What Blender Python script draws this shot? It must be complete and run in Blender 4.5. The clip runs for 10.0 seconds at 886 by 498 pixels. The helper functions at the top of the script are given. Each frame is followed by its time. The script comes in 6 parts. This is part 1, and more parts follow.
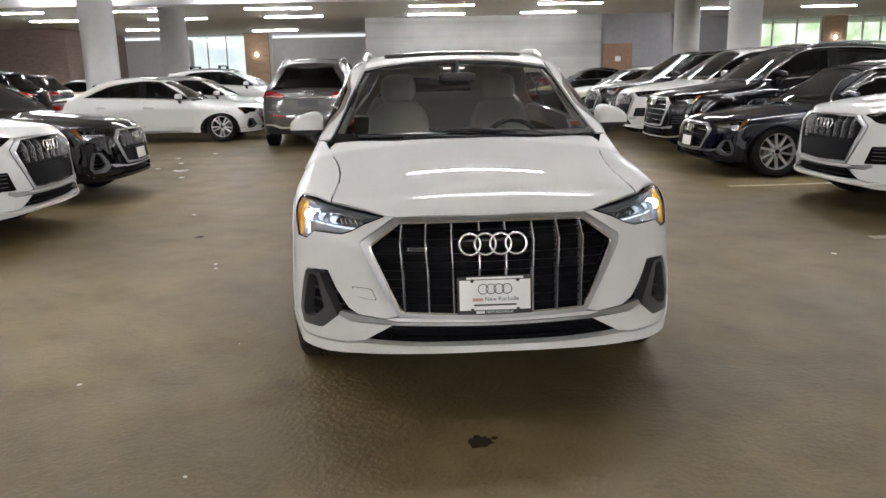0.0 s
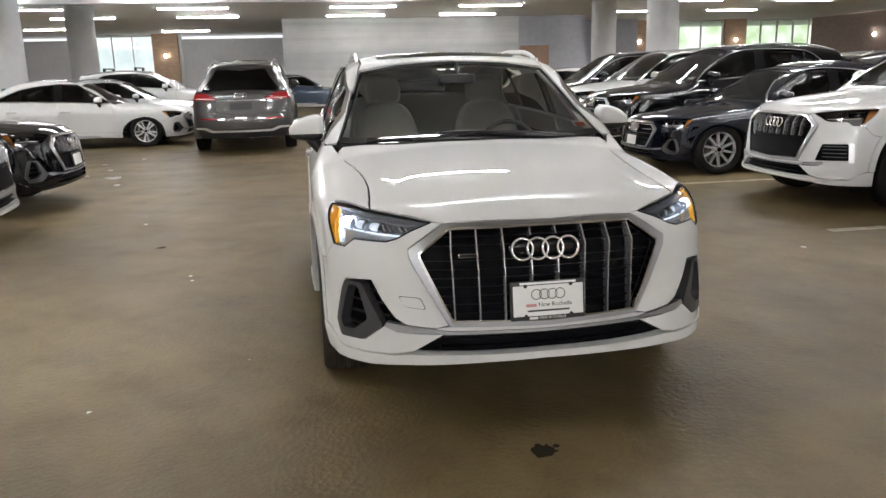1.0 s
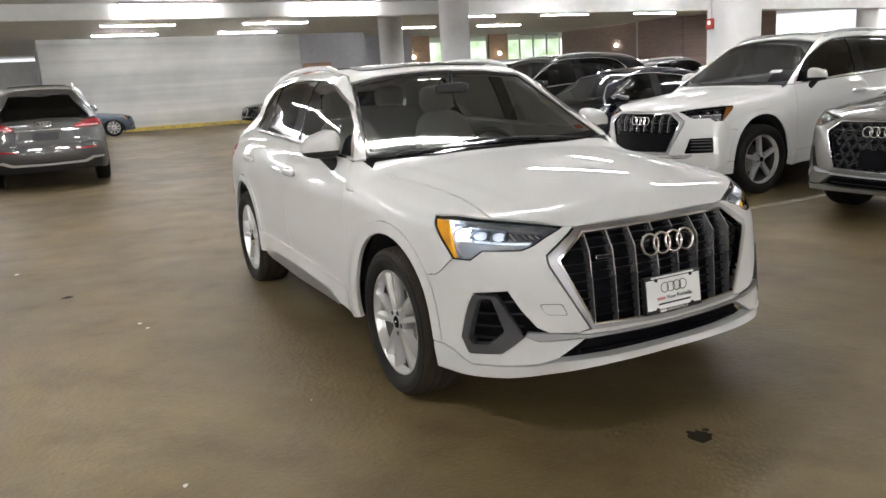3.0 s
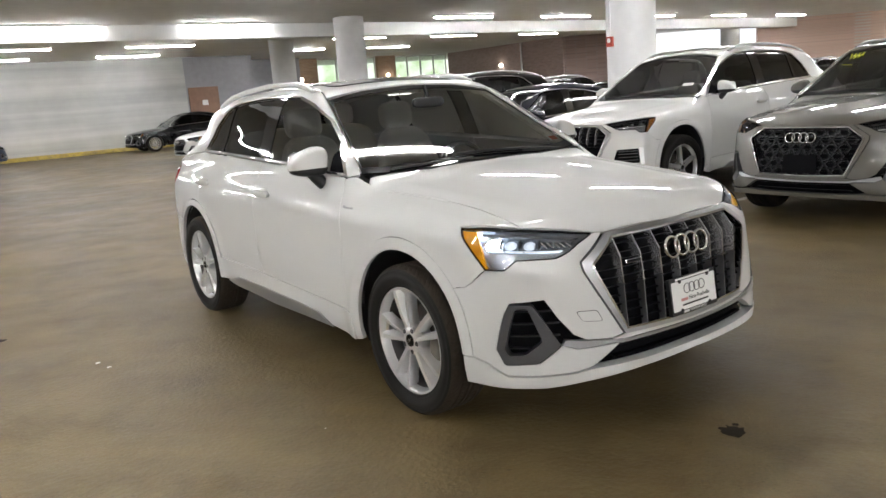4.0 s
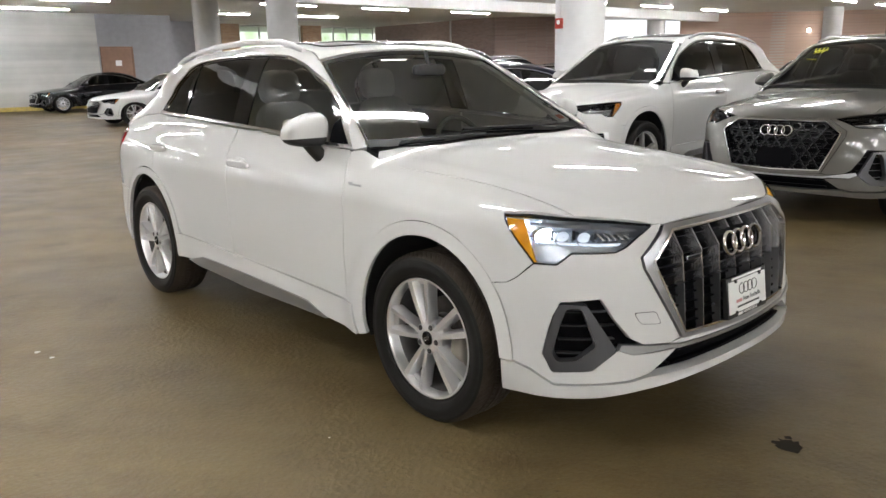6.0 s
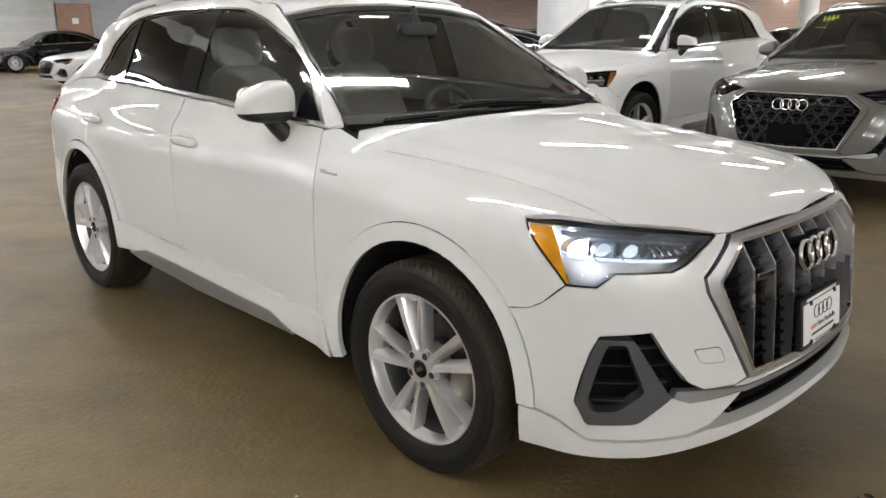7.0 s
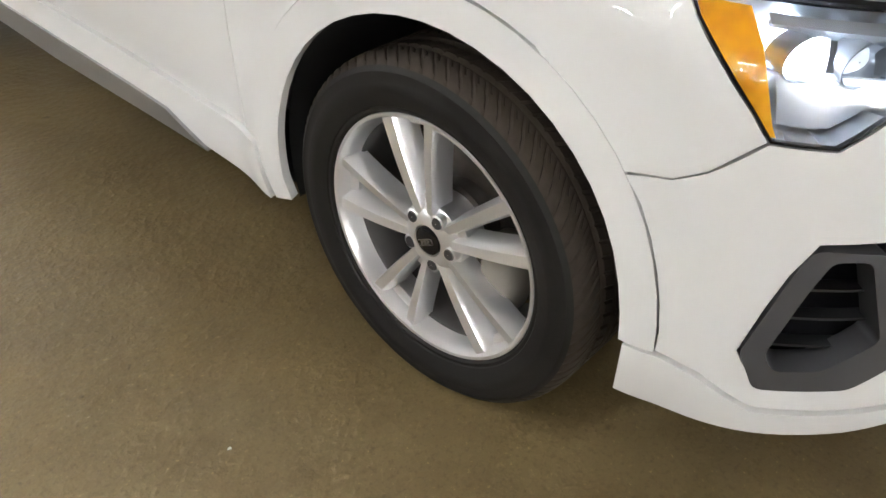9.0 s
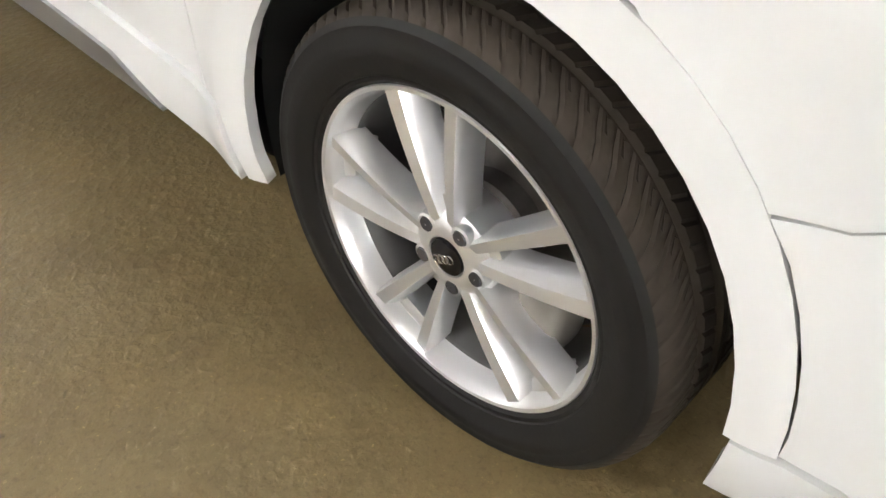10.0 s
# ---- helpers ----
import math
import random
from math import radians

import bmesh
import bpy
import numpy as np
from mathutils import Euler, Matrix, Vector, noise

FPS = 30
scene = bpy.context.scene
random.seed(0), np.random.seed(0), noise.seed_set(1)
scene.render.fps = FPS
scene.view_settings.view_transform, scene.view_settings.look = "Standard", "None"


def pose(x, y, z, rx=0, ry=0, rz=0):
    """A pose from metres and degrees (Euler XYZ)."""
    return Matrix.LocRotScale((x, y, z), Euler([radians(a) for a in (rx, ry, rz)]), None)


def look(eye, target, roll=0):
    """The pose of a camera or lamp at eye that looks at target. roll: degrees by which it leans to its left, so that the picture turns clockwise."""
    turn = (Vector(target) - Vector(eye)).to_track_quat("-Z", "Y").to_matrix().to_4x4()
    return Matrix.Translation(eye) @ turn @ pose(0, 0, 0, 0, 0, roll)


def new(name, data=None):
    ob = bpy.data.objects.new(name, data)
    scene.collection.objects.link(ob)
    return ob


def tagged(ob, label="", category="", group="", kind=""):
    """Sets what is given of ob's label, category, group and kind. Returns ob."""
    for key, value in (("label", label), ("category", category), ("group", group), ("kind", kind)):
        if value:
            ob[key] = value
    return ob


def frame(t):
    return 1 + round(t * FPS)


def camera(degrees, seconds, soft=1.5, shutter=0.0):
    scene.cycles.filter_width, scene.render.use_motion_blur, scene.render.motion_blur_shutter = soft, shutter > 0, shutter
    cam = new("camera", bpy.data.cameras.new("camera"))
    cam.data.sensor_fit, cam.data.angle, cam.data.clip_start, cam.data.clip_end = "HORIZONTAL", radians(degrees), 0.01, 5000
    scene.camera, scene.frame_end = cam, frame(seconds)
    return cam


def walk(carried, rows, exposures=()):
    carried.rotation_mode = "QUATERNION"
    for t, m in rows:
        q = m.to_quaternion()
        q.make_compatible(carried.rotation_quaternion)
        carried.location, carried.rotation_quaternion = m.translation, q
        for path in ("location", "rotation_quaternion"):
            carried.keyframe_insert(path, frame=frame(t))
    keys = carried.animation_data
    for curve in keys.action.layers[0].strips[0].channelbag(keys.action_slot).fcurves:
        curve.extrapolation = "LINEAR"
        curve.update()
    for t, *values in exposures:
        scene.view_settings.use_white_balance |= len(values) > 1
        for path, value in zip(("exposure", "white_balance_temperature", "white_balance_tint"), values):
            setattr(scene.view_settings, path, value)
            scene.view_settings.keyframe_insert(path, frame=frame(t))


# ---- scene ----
cam = camera(60.0, 10.0)
PATH = [
    (0, (-0.364, -3.023, 1.439), (-0.264, -1.077, 0.988), -1.3),
    (0.5, (-0.611, -2.943, 1.432), (-0.414, -1.005, 0.978), -1.3),
    (1, (-0.911, -2.863, 1.449), (-0.586, -0.942, 0.997), -1.4),
    (1.5, (-1.265, -2.814, 1.451), (-0.8, -0.921, 1.003), -1.7),
    (2, (-1.585, -2.695, 1.449), (-0.975, -0.842, 1.01), -2.3),
    (2.2, (-1.695, -2.589, 1.445), (-1.031, -0.754, 1.004), -2.8),
    (3.3, (-2.423, -2.232, 1.46), (-1.456, -0.534, 1.037), -3.5),
    (3.5, (-2.505, -2.17, 1.454), (-1.487, -0.5, 1.038), -3.8),
    (4, (-2.705, -1.95, 1.447), (-1.563, -0.357, 1.049), -4.4),
    (4.5, (-2.876, -1.805, 1.451), (-1.649, -0.275, 1.056), -3.7),
    (5, (-3.025, -1.709, 1.455), (-1.743, -0.23, 1.044), -2.5),
    (5.5, (-2.983, -1.552, 1.431), (-1.686, -0.094, 0.993), -1.7),
    (5.7, (-2.916, -1.471, 1.424), (-1.619, -0.017, 0.976), -1.5),
    (7, (-2.424, -0.772, 1.394), (-1.078, 0.602, 0.847), -0.2),
    (7.5, (-2.18, -0.52, 1.375), (-0.867, 0.838, 0.718), -0.7),
    (8, (-2.0, -0.312, 1.341), (-0.764, 1.005, 0.48), -1.0),
    (8.5, (-1.84, -0.07, 1.275), (-0.642, 1.124, 0.209), -0.5),
    (9, (-1.709, 0.126, 1.2), (-0.531, 1.188, -0.019), 1.1),
    (9.5, (-1.535, 0.3, 1.115), (-0.445, 1.288, -0.239), 1.7),
    (10, (-1.43, 0.408, 1.078), (-0.377, 1.387, -0.313), 1.4),
]
EXPOSURES = [(0.0, 0.45), (3.5, 0.53), (5.5, 0.56), (7.0, 0.64), (8.0, 0.60), (8.5, 0.62), (9.0, 1.0), (9.5, 1.25), (10.0, 1.42)]
walk(cam, [(t, look(eye, target, roll)) for t, eye, target, roll in PATH], EXPOSURES)

# ---- light ----
world = bpy.data.worlds.new("sky")
scene.world = world
world.use_nodes = True
sky = world.node_tree.nodes.new("ShaderNodeTexSky")
sky.sky_type, sky.sun_disc, sky.sun_elevation, sky.sun_rotation = "NISHITA", False, radians(50), radians(60)
world.node_tree.links.new(sky.outputs[0], world.node_tree.nodes["Background"].inputs[0])
world.node_tree.nodes["Background"].inputs[1].default_value = 0.12
sun_data = bpy.data.lights.new("sun", "SUN")
sun_data.energy, sun_data.angle, sun_data.color = 3.0, radians(0.5), (1.0, 0.95, 0.88)
sun_ob = new("sun", sun_data)
sun_ob.matrix_basis = look((30, 60, 40), (10, 30, 0))
scene.view_settings.exposure = 0.0


# ---- materials ----
M = {}


def material(name, color, rough=0.5, metal=0.0, coat=0.0, emit=None, strength=0.0, spec=0.5):
    mat = bpy.data.materials.new(name)
    mat.use_nodes = True
    b = mat.node_tree.nodes["Principled BSDF"]
    b.inputs["Base Color"].default_value = (*color, 1)
    b.inputs["Roughness"].default_value, b.inputs["Metallic"].default_value = rough, metal
    b.inputs["Coat Weight"].default_value, b.inputs["Coat Roughness"].default_value = coat, 0.012
    b.inputs["Specular IOR Level"].default_value = spec
    if emit:
        b.inputs["Emission Color"].default_value, b.inputs["Emission Strength"].default_value = (*emit, 1), strength
    M[name] = mat
    return mat


def grain(name, scale, amount, rough=None, bump=0.0, bump_dist=0.002, big=None, detail=6.0, color2=None, coord="Object"):
    """Gives a material noise in colour, gloss and relief, at a fine and a large scale."""
    t = M[name].node_tree
    b = t.nodes["Principled BSDF"]
    base = tuple(b.inputs["Base Color"].default_value)
    tc = t.nodes.new("ShaderNodeTexCoord")
    n = t.nodes.new("ShaderNodeTexNoise")
    n.inputs["Scale"].default_value, n.inputs["Detail"].default_value = scale, detail
    t.links.new(tc.outputs[coord], n.inputs["Vector"])
    src = n.outputs["Fac"]
    if big:
        n2 = t.nodes.new("ShaderNodeTexNoise")
        n2.inputs["Scale"].default_value, n2.inputs["Detail"].default_value = big, 4.0
        t.links.new(tc.outputs[coord], n2.inputs["Vector"])
        mx = t.nodes.new("ShaderNodeMix")
        mx.inputs[0].default_value = 0.5
        t.links.new(n.outputs["Fac"], mx.inputs[2])
        t.links.new(n2.outputs["Fac"], mx.inputs[3])
        src = mx.outputs[0]
    ramp = t.nodes.new("ShaderNodeValToRGB")
    ramp.color_ramp.elements[0].position, ramp.color_ramp.elements[1].position = 0.32, 0.68
    c2 = color2 or tuple(c * (1 - amount) for c in base[:3])
    ramp.color_ramp.elements[0].color = (*c2, 1)
    ramp.color_ramp.elements[1].color = (*[min(1, c * (1 + amount)) for c in base[:3]], 1)
    t.links.new(src, ramp.inputs[0])
    t.links.new(ramp.outputs[0], b.inputs["Base Color"])
    if rough:
        mr = t.nodes.new("ShaderNodeMapRange")
        mr.inputs["To Min"].default_value, mr.inputs["To Max"].default_value = rough
        t.links.new(src, mr.inputs["Value"])
        t.links.new(mr.outputs[0], b.inputs["Roughness"])
    if bump:
        bp = t.nodes.new("ShaderNodeBump")
        bp.inputs["Strength"].default_value, bp.inputs["Distance"].default_value = bump, bump_dist
        t.links.new(n.outputs["Fac"], bp.inputs["Height"])
        t.links.new(bp.outputs[0], b.inputs["Normal"])
    return M[name]


def pane_glass(name, tint, ior=1.5, gloss_rough=0.0):
    """Thin glass: it lets light through with a tint and mirrors by Fresnel's law."""
    mat = bpy.data.materials.new(name)
    mat.use_nodes = True
    t = mat.node_tree
    t.nodes.remove(t.nodes["Principled BSDF"])
    a, g, f, mx = t.nodes.new("ShaderNodeBsdfTransparent"), t.nodes.new("ShaderNodeBsdfGlossy"), t.nodes.new("ShaderNodeFresnel"), t.nodes.new("ShaderNodeMixShader")
    a.inputs[0].default_value, g.inputs["Roughness"].default_value, f.inputs["IOR"].default_value = (*tint, 1), gloss_rough, ior
    t.links.new(f.outputs[0], mx.inputs[0])
    t.links.new(a.outputs[0], mx.inputs[1])
    t.links.new(g.outputs[0], mx.inputs[2])
    t.links.new(mx.outputs[0], t.nodes["Material Output"].inputs[0])
    M[name] = mat
    return mat


material("white_paint", (0.625, 0.625, 0.615), 0.5, 0.0, 0.75, spec=0.0)
material("black_paint", (0.004, 0.004, 0.005), 0.5, 0.0, 1.0, spec=0.0)
material("navy_paint", (0.003, 0.004, 0.010), 0.45, 0.0, 1.0, spec=0.0)
material("blue_paint", (0.030, 0.048, 0.080), 0.4, 0.5, 1.0)
material("grey_paint", (0.060, 0.057, 0.056), 0.40, 0.4, 1.0)
material("taupe_paint", (0.105, 0.100, 0.088), 0.45, 0.3, 1.0)
material("silver_paint", (0.45, 0.46, 0.47), 0.35, 0.6, 1.0)
material("chrome", (0.85, 0.85, 0.86), 0.08, 1.0)
material("satin_bar", (0.84, 0.84, 0.86), 0.20, 0.85)
material("cell_black", (0.008, 0.008, 0.009), 0.35, spec=0.25)
material("chrome_dark", (0.35, 0.35, 0.37), 0.18, 1.0)
material("alloy", (0.80, 0.80, 0.81), 0.28, 0.80)
# alloy darkened in its colour for the shade deep inside the rim
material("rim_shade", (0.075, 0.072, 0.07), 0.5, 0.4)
material("grey_trim", (0.36, 0.36, 0.37), 0.34, 0.85)
material("dark_trim", (0.070, 0.070, 0.074), 0.38, 0.35)
material("black_gloss", (0.004, 0.004, 0.005), 0.05, 0.0, 0.0)
material("black_plastic", (0.012, 0.012, 0.013), 0.5)
material("slat_black", (0.004, 0.004, 0.005), 0.40, spec=0.03)
material("underbody", (0.010, 0.010, 0.010), 0.8)
material("rubber", (0.0095, 0.0085, 0.0078), 0.55, spec=0.2)
material("disc", (0.075, 0.067, 0.06), 0.5, 0.5)
material("caliper", (0.20, 0.185, 0.16), 0.6, 0.1)
material("bolt", (0.10, 0.10, 0.11), 0.4, 0.8)
material("plate_white", (0.80, 0.80, 0.79), 0.4)
material("ink", (0.02, 0.02, 0.02), 0.5)
material("red_ink", (0.55, 0.25, 0.25), 0.5)
material("amber_lit", (0.85, 0.38, 0.01), 0.2, 0.0, 0.6, (1.0, 0.50, 0.02), 0.10)
material("reflector", (0.58, 0.62, 0.68), 0.22, 0.7)
material("lamp_smoke", (0.56, 0.58, 0.62), 0.25, 0.65)
material("tread_rubber", (0.034, 0.026, 0.019), 0.8, spec=0.2)
material("amber", (0.40, 0.14, 0.02), 0.15, 0.0, 0.6)
material("tail_red", (0.26, 0.006, 0.008), 0.25, 0.0, 0.2)
material("tail_pale", (0.75, 0.60, 0.58), 0.2)
material("lamp_lit", (0.9, 0.9, 0.95), 0.2, 0.0, 0.0, (0.80, 0.90, 1.0), 30.0)
material("lamp_soft", (0.8, 0.82, 0.86), 0.2, 0.5, 0.0, (0.80, 0.90, 1.0), 0.4)
material("day_light", (0.9, 0.9, 0.95), 0.2, 0.0, 0.0, (0.78, 0.89, 1.0), 0.45)
material("lamp_off", (0.55, 0.56, 0.58), 0.12, 0.6)
material("seat_light", (0.76, 0.74, 0.69), 0.55)
material("seat_dark", (0.03, 0.03, 0.032), 0.6)
material("lining", (0.84, 0.83, 0.79), 0.8)
material("dash", (0.045, 0.046, 0.048), 0.6)
material("mirror", (0.9, 0.9, 0.9), 0.02, 1.0)
pane_glass("clear_glass", (0.93, 0.95, 0.94), 1.5)
pane_glass("main_screen", (0.94, 0.97, 0.96), 1.7)
pane_glass("screen_glass", (0.78, 0.81, 0.80), 1.9)
pane_glass("tint", (0.05, 0.052, 0.055), 1.5)
pane_glass("tint_dark", (0.04, 0.04, 0.042))
pane_glass("lens", (0.93, 0.94, 0.95))
pane_glass("window_glass", (0.9, 0.95, 0.93))
material("floor", (0.175, 0.130, 0.078), 0.55, spec=0.3)
material("ceiling_paint", (0.78, 0.78, 0.775), 0.8)
material("wall_light", (0.60, 0.60, 0.58), 0.8)
material("wall_grey", (0.31, 0.31, 0.33), 0.8)
material("column_paint", (0.64, 0.64, 0.64), 0.75)
material("brick_dark", (0.16, 0.115, 0.10), 0.85)
material("brick_tan", (0.30, 0.20, 0.13), 0.85)
material("door_brown", (0.26, 0.15, 0.10), 0.6)
material("kerb_yellow", (0.50, 0.37, 0.06), 0.7)
material("tube_light", (0.95, 0.95, 0.95), 0.4, 0.0, 0.0, (0.985, 0.985, 0.99), 96.0)
material("map_lamp", (0.9, 0.9, 0.9), 0.4, 0.0, 0.0, (1.0, 0.95, 0.88), 2.0)
material("lamp_body", (0.75, 0.75, 0.74), 0.5)
material("red_box", (0.40, 0.05, 0.03), 0.5)
material("frame_white", (0.75, 0.75, 0.74), 0.5)
material("stain", (0.022, 0.017, 0.012), 0.8, spec=0.08)
material("brick_pink", (0.42, 0.30, 0.24), 0.85)
material("outside_ground", (0.4, 0.4, 0.38), 0.9)
material("wall_light_lit", (0.9, 0.9, 0.85), 0.4, 0.0, 0.0, (1.0, 0.93, 0.80), 40.0)


def glow(name, c1, c2, scale, strength):
    """A blurred bright distance."""
    m = material(name, c1, 1.0)
    t = m.node_tree
    tc, n, r = t.nodes.new("ShaderNodeTexCoord"), t.nodes.new("ShaderNodeTexNoise"), t.nodes.new("ShaderNodeValToRGB")
    n.inputs["Scale"].default_value, n.inputs["Detail"].default_value = scale, 5
    r.color_ramp.elements[0].position, r.color_ramp.elements[1].position = 0.38, 0.62
    r.color_ramp.elements[0].color, r.color_ramp.elements[1].color = (*c1, 1), (*c2, 1)
    e = t.nodes.new("ShaderNodeEmission")
    t.links.new(tc.outputs["Object"], n.inputs["Vector"])
    t.links.new(n.outputs["Fac"], r.inputs[0])
    t.links.new(r.outputs[0], e.inputs[0])
    e.inputs[1].default_value = strength
    t.links.new(e.outputs[0], t.nodes["Material Output"].inputs[0])


glow("green_glow", (0.60, 0.73, 0.44), (1.0, 1.0, 0.93), 0.8, 1.05)
glow("pale_glow", (0.74, 0.78, 0.84), (1.0, 1.0, 1.0), 0.5, 1.0)


def bricks(name, c1, c2, mortar):
    """Brick courses of 0.2 by 0.067 m, on upright walls of any direction."""
    t = M[name].node_tree
    b = t.nodes["Principled BSDF"]
    geo, sep, add, comb, br = (t.nodes.new(k) for k in ("ShaderNodeNewGeometry", "ShaderNodeSeparateXYZ", "ShaderNodeMath", "ShaderNodeCombineXYZ", "ShaderNodeTexBrick"))
    t.links.new(geo.outputs["Position"], sep.inputs[0])
    t.links.new(sep.outputs[0], add.inputs[0])
    t.links.new(sep.outputs[1], add.inputs[1])
    t.links.new(add.outputs[0], comb.inputs[0])
    t.links.new(sep.outputs[2], comb.inputs[1])
    t.links.new(comb.outputs[0], br.inputs["Vector"])
    br.inputs["Scale"].default_value = 1.0
    br.inputs["Brick Width"].default_value, br.inputs["Row Height"].default_value, br.inputs["Mortar Size"].default_value = 0.21, 0.075, 0.006
    for k, c in (("Color1", c1), ("Color2", c2), ("Mortar", mortar)):
        br.inputs[k].default_value = (*c, 1)
    t.links.new(br.outputs["Color"], b.inputs["Base Color"])
    bp = t.nodes.new("ShaderNodeBump")
    bp.inputs["Distance"].default_value, bp.inputs["Strength"].default_value = 0.006, 0.6
    bp.invert = True
    t.links.new(br.outputs["Fac"], bp.inputs["Height"])
    t.links.new(bp.outputs[0], b.inputs["Normal"])


bricks("brick_dark", (0.29, 0.205, 0.185), (0.36, 0.26, 0.235), (0.32, 0.28, 0.265))
bricks("brick_tan", (0.42, 0.28, 0.17), (0.31, 0.19, 0.12), (0.45, 0.40, 0.34))
bricks("brick_pink", (0.68, 0.49, 0.40), (0.60, 0.43, 0.35), (0.64, 0.57, 0.52))


def concrete_floor():
    """Worn brown concrete: blotches, long wheel marks, aggregate specks and fine pits."""
    t = M["floor"].node_tree
    b = t.nodes["Principled BSDF"]
    geo = t.nodes.new("ShaderNodeNewGeometry")

    def noise_at(scale, detail=5.0, stretch=(1, 1, 1), rough=0.55):
        mp, n = t.nodes.new("ShaderNodeMapping"), t.nodes.new("ShaderNodeTexNoise")
        mp.inputs["Scale"].default_value = stretch
        n.inputs["Scale"].default_value, n.inputs["Detail"].default_value, n.inputs["Roughness"].default_value = scale, detail, rough
        t.links.new(geo.outputs["Position"], mp.inputs[0])
        t.links.new(mp.outputs[0], n.inputs["Vector"])
        return n.outputs["Fac"]

    def ramp(src, stops):
        r = t.nodes.new("ShaderNodeValToRGB")
        while len(r.color_ramp.elements) < len(stops):
            r.color_ramp.elements.new(0.5)
        for e, (p, c) in zip(r.color_ramp.elements, stops):
            e.position, e.color = p, (*c, 1)
        t.links.new(src, r.inputs[0])
        return r.outputs[0]

    def mix(kind, fac, a, c):
        m = t.nodes.new("ShaderNodeMix")
        m.data_type, m.blend_type = "RGBA", kind
        m.inputs[0].default_value = fac
        t.links.new(a, m.inputs[6])
        t.links.new(c, m.inputs[7])
        return m.outputs[2]

    base = ramp(noise_at(0.35, 6), [(0.30, (0.080, 0.058, 0.024)), (0.52, (0.123, 0.089, 0.038)), (0.72, (0.175, 0.134, 0.063))])
    marks = ramp(noise_at(1.1, 4, (1.0, 0.07, 1)), [(0.36, (0.80, 0.79, 0.77)), (0.55, (1.0, 1.0, 1.0)), (0.75, (1.10, 1.09, 1.07))])
    col = mix("MULTIPLY", 0.55, base, marks)
    blot = ramp(noise_at(2.6, 7, rough=0.65), [(0.32, (0.74, 0.73, 0.71)), (0.5, (1, 1, 1)), (0.70, (1.12, 1.11, 1.09))])
    col = mix("MULTIPLY", 0.9, col, blot)
    specks = ramp(noise_at(85, 3, rough=0.7), [(0.30, (0.70, 0.68, 0.66)), (0.48, (1, 1, 1)), (0.63, (1.0, 1.0, 1.0)), (0.71, (1.7, 1.68, 1.62))])
    col = mix("MULTIPLY", 0.8, col, specks)
    wave, mp = t.nodes.new("ShaderNodeTexWave"), t.nodes.new("ShaderNodeMapping")
    wave.wave_type, wave.rings_direction = "RINGS", "Z"
    wave.inputs["Scale"].default_value, wave.inputs["Distortion"].default_value, wave.inputs["Detail"].default_value, wave.inputs["Detail Scale"].default_value = 0.55, 5.0, 4.0, 0.6
    mp.inputs["Location"].default_value = (7.5, 3.0, 0)
    t.links.new(geo.outputs["Position"], mp.inputs[0])
    t.links.new(mp.outputs[0], wave.inputs["Vector"])
    col = mix("MULTIPLY", 0.38, col, ramp(wave.outputs["Fac"], [(0.0, (0.84, 0.80, 0.76)), (0.16, (1, 1, 1)), (0.86, (1, 1, 1)), (1.0, (1.14, 1.12, 1.08))]))
    pits = ramp(noise_at(34, 2, rough=0.4), [(0.20, (0.50, 0.48, 0.45)), (0.29, (1, 1, 1)), (0.74, (1, 1, 1)), (0.80, (1.35, 1.33, 1.28))])
    col = mix("MULTIPLY", 0.85, col, pits)
    t.links.new(col, b.inputs["Base Color"])
    mr = t.nodes.new("ShaderNodeMapRange")
    mr.inputs["To Min"].default_value, mr.inputs["To Max"].default_value = 0.42, 0.72
    t.links.new(noise_at(1.7, 6), mr.inputs["Value"])
    t.links.new(mr.outputs[0], b.inputs["Roughness"])
    vor = t.nodes.new("ShaderNodeTexVoronoi")
    vor.inputs["Scale"].default_value = 38
    t.links.new(geo.outputs["Position"], vor.inputs["Vector"])
    add = t.nodes.new("ShaderNodeMath")
    t.links.new(noise_at(110, 4), add.inputs[0])
    t.links.new(vor.outputs["Distance"], add.inputs[1])
    bp = t.nodes.new("ShaderNodeBump")
    bp.inputs["Strength"].default_value, bp.inputs["Distance"].default_value = 0.55, 0.004
    t.links.new(add.outputs[0], bp.inputs["Height"])
    t.links.new(bp.outputs[0], b.inputs["Normal"])


concrete_floor()
grain("ceiling_paint", 3.0, 0.06, bump=0.2, bump_dist=0.004, big=0.3, coord="Object")
grain("column_paint", 5.0, 0.07, bump=0.15, bump_dist=0.003, big=0.8)
grain("wall_grey", 4.0, 0.10, bump=0.2, bump_dist=0.004, big=0.5)
grain("tread_rubber", 60.0, 0.3, (0.65, 0.9), 0.4, 0.001, big=6.0)
grain("amber_lit", 60.0, 0.25, big=14.0, color2=(0.60, 0.20, 0.005))
grain("rubber", 120.0, 0.25, (0.5, 0.75), 0.3, 0.0008, big=8.0)
grain("seat_light", 160.0, 0.05, bump=0.25, bump_dist=0.001)
grain("dash", 220.0, 0.15, bump=0.3, bump_dist=0.0008)
grain("black_plastic", 260.0, 0.2, bump=0.3, bump_dist=0.0006)
grain("kerb_yellow", 6.0, 0.25, bump=0.3, bump_dist=0.004, big=1.5, color2=(0.30, 0.24, 0.10))
grain("disc", 40.0, 0.2, (0.25, 0.5))
grain("door_brown", 5.0, 0.10, (0.45, 0.7))


